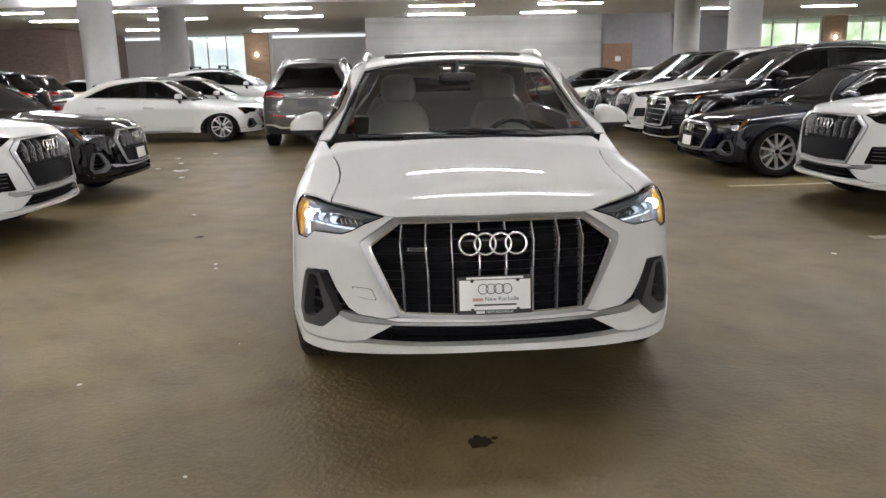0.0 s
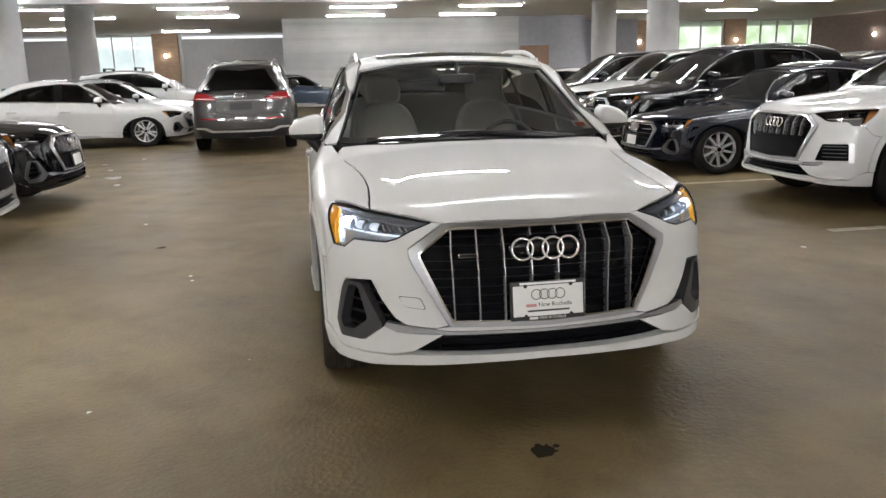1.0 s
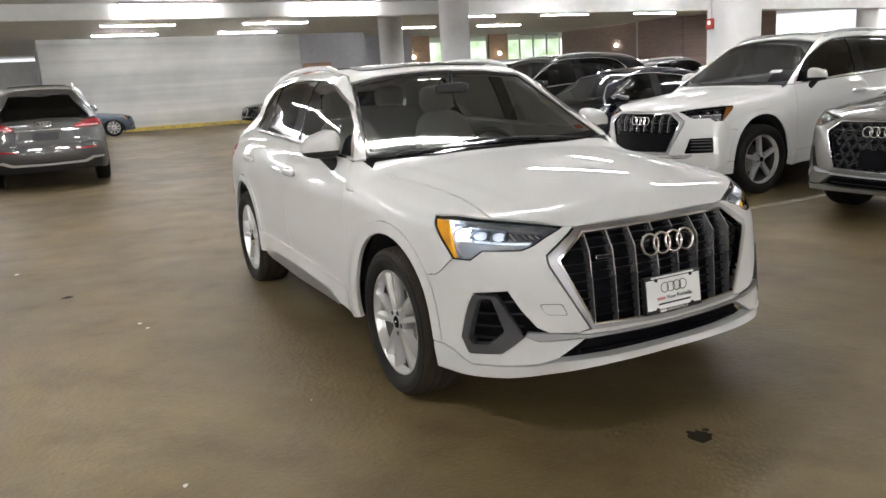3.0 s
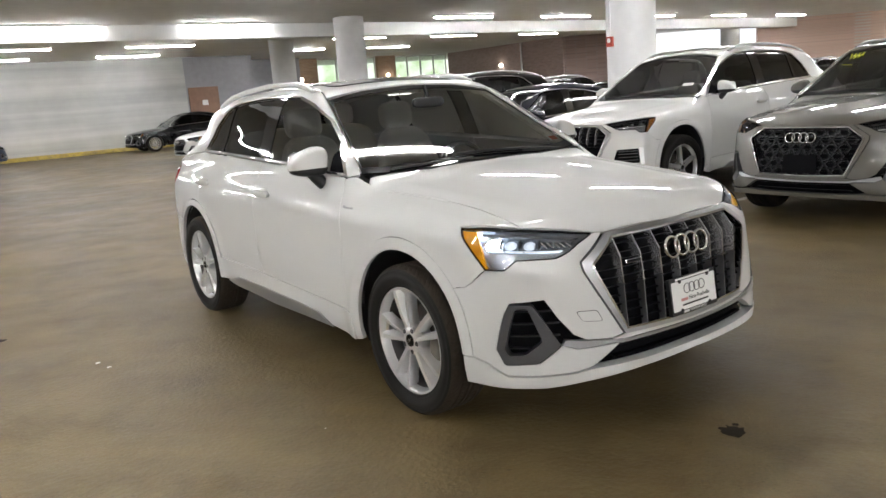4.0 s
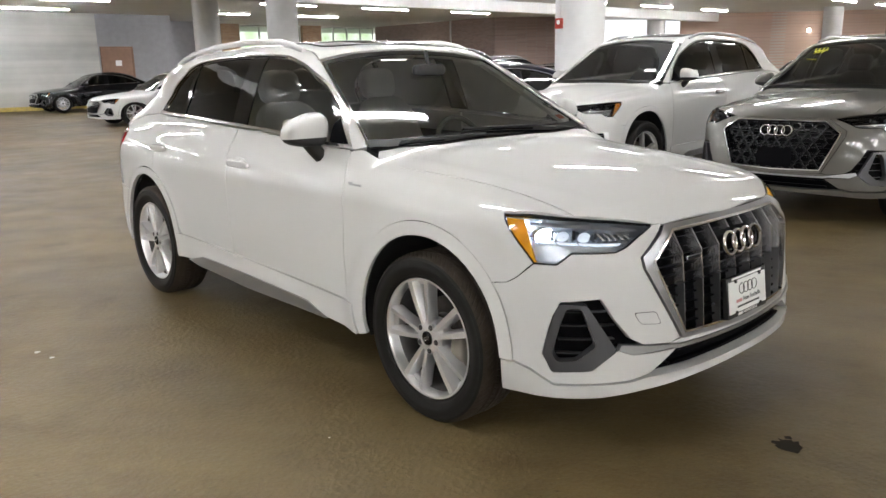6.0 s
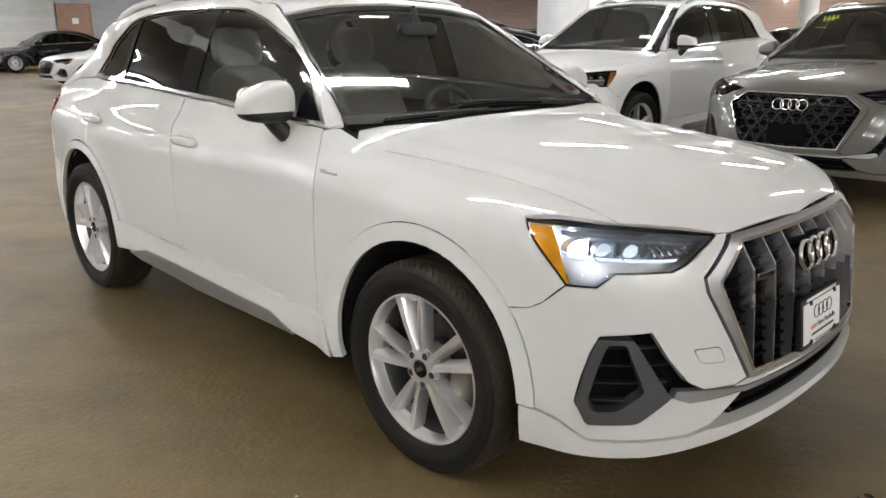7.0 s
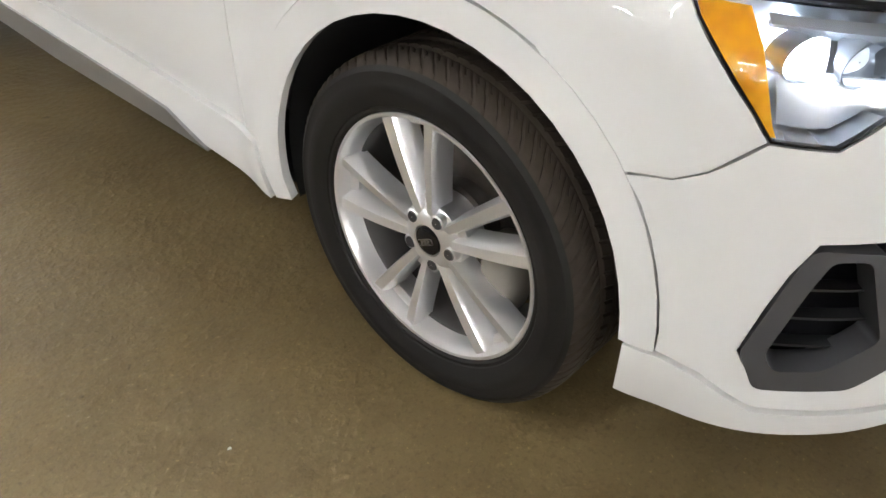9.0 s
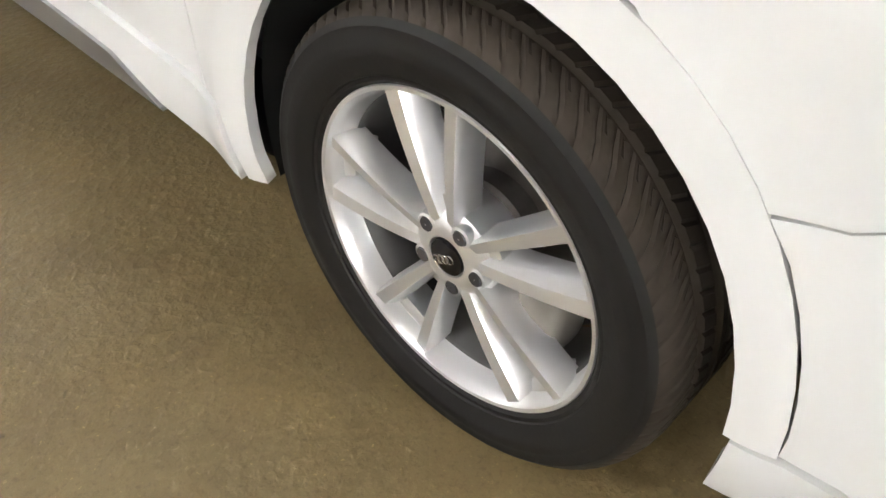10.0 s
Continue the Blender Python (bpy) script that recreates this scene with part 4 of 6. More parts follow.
            part("address_bar", box_mesh("address_bar", -0.088, -0.0005, -0.0035, 0.088, 0.0005, 0.0035), M["ink"], holder, m=Matrix.Translation((0, -0.0142, -0.040)))
            part("frame_name", letters("frame_name", "NEW ROCHELLE", 0.0150), M["plate_white"], holder, "white lettering", Matrix.Translation((0.018, -0.0112, -0.0702)))
            part("frame_bar", box_mesh("frame_bar", -0.018, -0.0005, -0.005, 0.018, 0.0005, 0.005), M["plate_white"], holder, m=Matrix.Translation((-0.062, -0.0108, -0.0702)))
            part("frame_top_bar", box_mesh("frame_top_bar", -0.118, -0.0005, -0.0045, 0.118, 0.0005, 0.0045), M["plate_white"], holder, m=Matrix.Translation((0, -0.0108, 0.0722)))
            for x, z in ((-0.095, 0.062), (0.095, 0.062), (-0.095, -0.060), (0.095, -0.060)):
                part("plate_screw", lathe("plate_screw", [(0, -0.004), (0.007, -0.003), (0.008, 0.003), (0, 0.003)], 16), M["black_plastic"], holder, m=Matrix.Translation((x, -0.0145, z)) @ pose(0, 0, 0, 0, 0, 90))

    # -- headlights --
    for mirror in (False, True):
        sg = -1 if mirror else 1
        pm = lambda poly: [(sg * u, v) for u, v in poly]
        hl = put("headlight", M["lamp_smoke"] if s["lit"] else M["black_gloss"], "front", pm(LIGHT), "lit headlight with silver reflectors" if s["lit"] else "headlight in a black housing", offset=-0.075, thick=0.0, inset=-0.012)[0]
        put("headlight_bezel", M["black_gloss"], "front", pm(LIGHT), parent=hl, hole=pm(shrunk(LIGHT, 0.0055, SCALES["front"])), offset=-0.001, thick=0.010, inset=0.001, step=st)
        put("headlight_wall", M["lamp_smoke"] if s["lit"] else M["black_gloss"], "front", pm(LIGHT), parent=hl, hole=pm(shrunk(LIGHT, 0.004, SCALES["front"])), offset=-0.012, thick=0.066, inset=0, step=st)
        put("headlight_lens", M["lens"], "front", pm(shrunk(LIGHT, 0.006, SCALES["front"])), parent=hl, offset=-0.003, thick=0.0, inset=0.0, step=st)
        amber = [(62.6, 0.893), (58.6, 0.889), (57.5, 0.85), (55.9, 0.76), (55.5, 0.746), (56.0, 0.746), (57.5, 0.775), (61.8, 0.868)]
        put("side_marker", M["amber_lit"] if s["lit"] else M["amber"], "front", pm(amber), "amber side marker", parent=hl, offset=-0.010, thick=0.02, inset=0)
        put("light_bar", M["day_light"] if s["lit"] else M["chrome"], "front", pm([(55.4, 0.824), (37, 0.810), (37.6, 0.803), (55.4, 0.815)]), parent=hl, offset=-0.035, thick=0.015, inset=0)
        for a, z in (((45.0, 0.844), (49.8, 0.847), (54.2, 0.850)) if fine else ((47.0, 0.855), (53.0, 0.858))):
            q = shape.body.lay("front", np.array([(sg * a, z)]))[0]
            q = shape.at(*(q - shape.body.normal(q[None])[0] * 0.045))
            lm = Matrix.Translation(q) @ pose(0, 0, 0, 0, 0, -90 + sg * 22) @ Matrix.Diagonal((1, 1.45, 1.0, 1) if fine else (1, 1, 0.72, 1))
            tubes = piece("lamp_bowl", M["reflector"] if s["lit"] else M["chrome_dark"], ("bowl", 1), lambda: lathe("lamp_bowl", [(0.018, -0.02), (0.024, -0.008), (0.028, 0.012), (0.030, 0.012), (0.030, -0.02)], 28), parent=hl, m=lm)
            piece("lamp_lens", (M["lamp_lit"] if a > 54 else M["lamp_soft"]) if s["lit"] else M["lamp_off"], ("bulb", 1), lambda: lathe("lamp_lens", [(0.001, 0.0), (0.012, -0.002), (0.0185, -0.010)], 24), parent=tubes, label="lit projector lens" if s["lit"] else "projector lens", m=Matrix.Diagonal((1, 1.35, 1.35, 1)) if fine and a > 54 else None)
        if fine:
            for i in range(5):
                a = 34.8 + 1.5 * i
                put("reflector_rib", M["chrome"], "front", pm([(a, 0.822), (a + 0.5, 0.822), (a + 2.1, 0.848 + 0.002 * i), (a + 1.6, 0.848 + 0.002 * i)]), parent=hl, offset=-0.03, thick=0.012, inset=0)
            for a in (42.6, 47.4, 52.0):
                put("lamp_divider", M["dark_trim"], "front", pm([(a, 0.868), (a + 0.55, 0.868), (a + 0.75, 0.827), (a + 0.2, 0.827)]), parent=hl, offset=-0.028, thick=0.03, inset=0)
        put("light_shelf", M["lamp_smoke"] if s["lit"] else M["chrome_dark"], "front", pm([(55.8, 0.828), (37.5, 0.813), (40, 0.785), (48.2, 0.786), (51.2, 0.752), (55.2, 0.752)]), parent=hl, offset=-0.052, thick=0.012, inset=0)
        put("upper_reflector", M["lamp_smoke"] if s["lit"] else M["chrome_dark"], "front", pm([(57.2, 0.888), (47.2, 0.879), (39.2, 0.866), (33, 0.849), (36, 0.846), (44, 0.864), (57, 0.877)]), parent=hl, offset=-0.018, thick=0.01, inset=0)
        put("inner_reflector", M["reflector"] if s["lit"] else M["chrome_dark"], "front", pm([(44, 0.874), (34, 0.853), (36, 0.832), (44, 0.838)]), parent=hl, offset=-0.05, thick=0.012, inset=0)

    # -- tail --
    if s["sedan"]:
        put("rear_glass", glass, "top", mirrored([(0, 3.47), (0.50, 3.45), (0.58, 3.72), (0.64, 4.0), (0, 4.06)]), offset=-0.004, thick=0.004)
        put("boot_lid", paint, "top", mirrored([(0, 4.09), (0.66, 4.03), (0.72, 4.2), (0.66, 4.34), (0, 4.41)]), step=st)
        put("boot_panel", paint, "rear", mirrored([(0, 1.06), (30, 1.05), (30, 0.70), (0, 0.68)]), step=st)
    else:
        put("tailgate", paint, "rear", mirrored([(0, 1.075), (30, 1.06), (37.5, 1.03), (26.0, 0.955), (26.0, 0.72), (22, 0.66), (0, 0.655)]), step=st)
        put("rear_glass", M["tint_dark"], "rear", mirrored([(0, 1.43), (49, 1.415), (47, 1.20), (43.5, 1.095), (30, 1.085), (0, 1.095)]), offset=-0.002, thick=0.004, r=0.03)
        put("roof_spoiler", paint, "rear", mirrored([(0, 1.465), (40, 1.455), (51, 1.425), (49, 1.405), (0, 1.42)]), offset=0.02, thick=0.06, step=st)
        put("tailgate_frame", paint, "rear", [(49.8, 1.44), (47.6, 1.20), (44.1, 1.085), (39, 1.04), (52, 1.07), (55, 1.20), (57, 1.44)], both=True, step=st)
    lamp = [(26.4, 0.950), (37.0, 1.022), (46.0, 1.035), (53.0, 1.02), (55.0, 0.955), (53.5, 0.915), (39, 0.90), (26.4, 0.895)]
    for mirror in (False, True):
        sg = -1 if mirror else 1
        t = put("tail_light", M["tail_red"], "rear", [(sg * u, v) for u, v in lamp], "red tail light", offset=0.004, thick=0.03, r=0.015, step=st)[0]
        put("tail_light_strip", M["tail_pale"], "rear", [(sg * u, v) for u, v in [(27.5, 0.915), (48, 0.930), (48, 0.937), (27.5, 0.925)]], parent=t, offset=0.007, thick=0.005, inset=0)
        put("bumper_reflector", M["tail_red"], "rear", [(sg * u, v) for u, v in [(24, 0.565), (41, 0.575), (41, 0.60), (24, 0.585)]], "red bumper reflector", offset=0.004, thick=0.01, inset=0)
    put("rear_quarter_corner", paint, "rear", [(26.4, 0.890), (39, 0.895), (49.5, 0.91), (52, 0.955), (55, 0.95), (53, 0.66), (22.5, 0.655), (26.5, 0.72)], both=True, step=st)
    put("rear_bumper", paint, "rear", mirrored([(0, 0.648), (22, 0.652), (55, 0.652), (57, 0.30), (40, 0.42), (0, 0.42)]), step=st, thick=0.03)
    put("rear_valance", M["black_plastic"], "rear", mirrored([(0, 0.43), (40, 0.43), (56, 0.30), (40, 0.27), (0, 0.27)]), offset=-0.01, thick=0.02)
    if s["tail_bar"]:
        put("tail_strip", M["chrome"], "rear", mirrored([(0, 0.905), (26, 0.905), (26, 0.890), (0, 0.888)]), offset=0.006, thick=0.012, inset=0)
        put("skid_trim", M["alloy"], "rear", mirrored([(0, 0.395), (30, 0.405), (36, 0.45), (47, 0.45), (47, 0.425), (38, 0.42), (31, 0.375), (0, 0.37)]), offset=0.01, thick=0.02, inset=0)
        put("tail_plate_recess", M["black_plastic"], "rear", mirrored([(0, 0.85), (12, 0.85), (11.5, 0.72), (0, 0.72)]), offset=0.003, thick=0.01, inset=0)
        c1 = shape.warp(shape.body.lay("rear", np.array([(0.0, 0.99)])))[0]
        for i in range(4):
            piece("tail_emblem_ring", M["chrome"], "tring", lambda: ring_mesh("tail_emblem_ring", 0.036, 0.005, 32, 8), m=Matrix.Translation((-0.081 + 0.054 * i, c1[1] + 0.008, c1[2])))

    # -- inner body --
    put("inner_body", M["underbody"], "cab", flank([(0.56, 0.80), (0.75, 0.86)] + [(1.3, 0.86), (1.40, 0.98), (3.9, 1.02), (4.2, 0.9), (4.2, 0.34), (4.02, 0.34)] + ellipse(3.58, 0.36, 0.43, 0.45, 0, 180, 12) + [(3.13, 0.29), (1.34, 0.28)] + ellipse(0.89, 0.36, 0.43, 0.45, 0, 150, 12)), both=True, offset=-0.045, thick=0.0, inset=0, **low)
    piece("floor_pan", M["underbody"], "pan", lambda: raw("floor_pan", list(shape.warp([(-0.55, 0.25, 0.24), (0.55, 0.25, 0.24), (0.60, 4.3, 0.30), (-0.60, 4.3, 0.30), (-0.86, 1.35, 0.27), (0.86, 1.35, 0.27), (0.86, 3.1, 0.29), (-0.86, 3.1, 0.29)])), [(0, 1, 5, 4), (4, 5, 6, 7), (7, 6, 2, 3)], smooth=False))
    piece("engine_bay", M["underbody"], "bay", lambda: raw("engine_bay", list(shape.warp([(-0.62, 0.30, 0.24), (0.62, 0.30, 0.24), (0.62, 0.30, 0.80), (-0.62, 0.30, 0.80), (-0.60, 1.30, 0.95), (0.60, 1.30, 0.95)])), [(0, 1, 2, 3), (3, 2, 5, 4)], smooth=False))
    for sg in (1, -1):
        for ay in shape.body.spec["axles"]:
            c = shape.at(0, ay - (0.01 if ay < 2 else 0.0), 0.36)
            piece("wheel_well", M["underbody"], ("well", ay), lambda: lathe("wheel_well", [(0.30, 0.52), (shape.arch, 0.53), (shape.arch, 0.87)], 24, -15, 195), m=Matrix.Translation(c) @ Matrix.Diagonal((sg, 1, 1, 1)))

    # -- wheels --
    for k, (ay, sg) in enumerate((a, g) for a in shape.body.spec["axles"] for g in (1, -1)):
        hub = shape.at((0.907 if ay < 2 else 0.924) * sg, ay, 0)
        hub.z = 0.341 if fine else shape.wheel_r
        make_wheel(root, Matrix.Translation(hub) @ (pose(0, 0, 0) if sg > 0 else pose(0, 0, 0, 0, 0, 180)) @ pose(0, 0, 0, (rims or {}).get("turns", (20, 51, 82, 113))[k]), shape.wheel_r, rims or {}, fine, s.get("bolts", True))

    # -- mirrors, handles, rails --
    for sg in (1, -1):
        base = shape.at(0.925, 1.668, 1.146)
        mir = piece("door_mirror", paint, ("mirror", sg), lambda: mirror_shell(sg, True), m=Matrix.Translation((base.x * sg, base.y, base.z)))
        piece("mirror_underside", M["black_plastic"], ("mirror_low", sg), lambda: mirror_shell(sg, False), parent=mir)
        piece("mirror_foot", M["black_plastic"], ("mirror_foot", sg), lambda: tube("mirror_foot", [(-0.105 * sg, -0.01, -0.150), (-0.080 * sg, -0.01, -0.125), (-0.045 * sg, 0.0, -0.085), (-0.01 * sg, 0.0, -0.045)], 0.038, 8, flat=0.9), parent=mir)
        piece("mirror_glass", M["mirror"], ("mirror_glass", sg), lambda: pillow("mirror_glass", 0.078, 0.004, 0.052, 4, 10), parent=mir, m=Matrix.Translation((0, 0.062, 0.005)))
        for y, z in ((2.335, 0.945), (3.375, 0.963)):
            p = shape.body.lay("side", np.array([(y, z)]))[0]
            q = shape.at(*p)
            h = piece("door_handle", paint, ("handle", sg), lambda: pillow("door_handle", 0.017, 0.112, 0.020, 3.2, 12), m=Matrix.Translation(((q.x + 0.022) * sg, q.y, q.z)))
            piece("handle_recess", paint, ("recess", sg), lambda: pillow("handle_recess", 0.012, 0.070, 0.034, 2.5, 10), parent=h, m=Matrix.Translation((-0.024 * sg, 0.02, 0)))
        if s["rails"] and not s["sedan"]:
            pts = [(0.585, 2.17, 0.0), (0.583, 2.26, 0.018), (0.578, 2.40, 0.030), (0.572, 2.8, 0.035), (0.565, 3.2, 0.034), (0.555, 3.52, 0.028), (0.548, 3.68, 0.016), (0.542, 3.78, 0.0)]
            def rail():
                p = shape.body.lay("top", np.array([(x, y) for x, y, _ in pts]))
                p[:, 2] += [h for _, _, h in pts]
                p = shape.warp(p)
                return tube("roof_rail", [(sg * a, b, c) for a, b, c in p], 0.013, 10, flat=1.3)
            piece("roof_rail", paint if s.get("paint_rails", fine) else M["grey_trim"], ("rail", sg), rail)

    make_interior(root, shape, fine, seat or M["seat_dark"], piece)
    return root


def mirror_shell(sg, upper):
    """The cap of a door mirror, or the dark shell under it."""
    def bend(v):
        x, y, z = v
        k = 0.5 + 0.5 * x / 0.100
        return Vector((sg * x, y * (1.15 - 0.40 * k) + 0.018 * k, z * (1.00 - 0.50 * k * k) - 0.022 * k * k + 0.004))
    me = pillow("door_mirror", 0.100, 0.068, 0.080, 3.6, 22, bend)
    bm = bmesh.new()
    bm.from_mesh(me)
    bpy.data.meshes.remove(me)
    geom = list(bm.verts) + list(bm.edges) + list(bm.faces)
    bmesh.ops.bisect_plane(bm, geom=geom, plane_co=(0, 0, -0.032), plane_no=(0, 0.05, 1), clear_inner=upper, clear_outer=not upper)
    if not upper:
        for v in bm.verts:
            v.co.x *= 0.97
            v.co.y *= 0.96
    return from_bm("door_mirror", bm, smooth=True, angle=60)


def make_interior(root, shape, fine, seat, piece):
    """Seats, dashboard and steering wheel behind the glass."""
    seat_x = 0.37
    for x in (seat_x, -seat_x):
        o = shape.at(x, 2.40, 0.60)
        st = piece("front_seat", seat, "cushion", lambda: pillow("front_seat", 0.26, 0.27, 0.11, 4, 14), m=Matrix.Translation(o))
        piece("backrest", seat, "backrest", lambda: pillow("backrest", 0.245, 0.085, 0.31, 3.6, 16, lambda v: Vector((v.x * (1 - 0.22 * max(0, v.z / 0.31)), v.y - 0.05 * (abs(v.x) / 0.25) ** 2, v.z))), parent=st, m=Matrix.Translation((0, 0.31, 0.33)) @ pose(0, 0, 0, -17))
        piece("headrest", seat, "headrest", lambda: pillow("headrest", 0.130, 0.055, 0.100, 3.4, 14), parent=st, m=Matrix.Translation((0, 0.405, 0.715)) @ pose(0, 0, 0, -8))
    o = shape.at(0, 3.25, 0.66)
    rs = piece("rear_seat", seat, "rear_cushion", lambda: pillow("rear_seat", 0.64, 0.25, 0.11, 5, 14), m=Matrix.Translation(o))
    piece("rear_backrest", seat, "rear_back", lambda: pillow("rear_backrest", 0.63, 0.08, 0.30, 5, 14), parent=rs, m=Matrix.Translation((0, 0.27, 0.32)) @ pose(0, 0, 0, -18))
    for x in (0.36, -0.36):
        piece("rear_headrest", seat, "rear_headrest", lambda: pillow("rear_headrest", 0.125, 0.05, 0.085, 3.4, 12), parent=rs, m=Matrix.Translation((x, 0.38, 0.68)))

    def dash():
        xs, prof = np.linspace(-0.76, 0.76, 15), [(1.34, 1.03), (1.50, 1.045), (1.66, 1.055), (1.80, 1.045), (1.86, 1.00), (1.87, 0.90), (1.82, 0.70)]
        v = [(x, y + 0.05 * abs(x) ** 3 - 0.0, z + (0.028 * math.exp(-((x - seat_x) / 0.17) ** 2) if 1.55 < y < 1.9 else 0) - 0.03 * abs(x) ** 3) for y, z in prof for x in xs]
        f = [(i * 15 + j, i * 15 + j + 1, (i + 1) * 15 + j + 1, (i + 1) * 15 + j) for i in range(len(prof) - 1) for j in range(14)]
        return from_bm_mesh(raw("dashboard", list(shape.warp(v)), f))

    piece("dashboard", M["dash"], "dash", dash)
    o = shape.at(seat_x, 2.00, 0.955)
    sw = piece("steering_wheel", M["dash"], "steer", lambda: ring_mesh("steering_wheel", 0.180, 0.016, 40, 10), m=Matrix.Translation(o) @ pose(0, 0, 0, -24))
    piece("steering_hub", M["dash"], "steer_hub", lambda: pillow("steering_hub", 0.085, 0.03, 0.06, 3, 10), parent=sw, m=Matrix.Translation((0, -0.02, -0.005)))
    for a in (0, 180, 270):
        piece("steering_spoke", M["grey_trim"], ("spoke", a), lambda: tube("steering_spoke", [(0.06 * math.cos(radians(a)), -0.015, 0.06 * math.sin(radians(a))), (0.175 * math.cos(radians(a)), 0, 0.175 * math.sin(radians(a)))], 0.014, 8), parent=sw)

    def pan():
        return raw("cabin_floor", list(shape.warp([(-0.80, 1.4, 0.40), (0.80, 1.4, 0.40), (0.80, 4.0, 0.45), (-0.80, 4.0, 0.45), (-0.78, 4.05, 1.05), (0.78, 4.05, 1.05), (0.74, 1.40, 1.02), (-0.74, 1.40, 1.02)])), [(0, 1, 2, 3), (3, 2, 5, 4), (0, 1, 6, 7)], smooth=False)

    piece("cabin_floor", M["dash"], "cabin_floor", pan)
    if fine:
        lin = shape.body
        for sg in (False, True):
            for nm, pts in (("pillar_trim", [(0.70, 1.46, None), (0.57, 2.0, None), (0.53, 2.1, None), (2.12, 1.464), (2.022, 1.438), (1.83, 1.342), (1.655, 1.233), (1.52, 1.13)]),):
                key = ("lining", nm, sg)
                if key not in MESHES:
                    MESHES[key] = skin(nm, shape, "cab", shape.uv("cab", pts), step=0.05, offset=-0.03, thick=0.02, mirror=sg, inset=0)
                part(nm, MESHES[key], M["lining"], root)
        MESHES["headliner"] = skin("headliner", shape, "top", mirrored([(0, 2.10), (0.54, 2.07), (0.52, 3.9), (0, 3.95)]), step=0.1, offset=-0.045, thick=0.01, inset=0)
        part("headliner", MESHES["headliner"], M["lining"], root)
        o = shape.at(0, 1.86, 1.40)
        con = part("roof_console", pillow("roof_console", 0.10, 0.10, 0.014, 4, 10), M["lining"], root, "", Matrix.Translation(shape.at(0, 2.16, 1.475)))
        for x in (0.045, -0.045):
            part("map_lamp", box_mesh("map_lamp", -0.022, -0.03, -0.004, 0.022, 0.03, 0.004, 0.003), M["map_lamp"], con, "small lit map lamp", Matrix.Translation((x, 0, -0.016)))
        im = part("inner_mirror", pillow("inner_mirror", 0.115, 0.018, 0.032, 3.5, 10), M["black_plastic"], root, "", Matrix.Translation(o))
        part("mirror_stem", tube("mirror_stem", [(0, 0, 0.02), (0, 0.03, 0.10)], 0.012, 8), M["black_plastic"], im)


def stood(me, m):
    """A copy of a tyre's mesh, flattened where it stands on the floor."""
    me, down, height = me.copy(), m.to_3x3().inverted() @ Vector((0, 0, -1)), m.translation.z
    for v in me.vertices:
        over = v.co.dot(down) - height
        if over > 0:
            v.co -= down * (over - 0.0005)
            v.co.x *= 1 + 1.2 * over
    me.update()
    return me


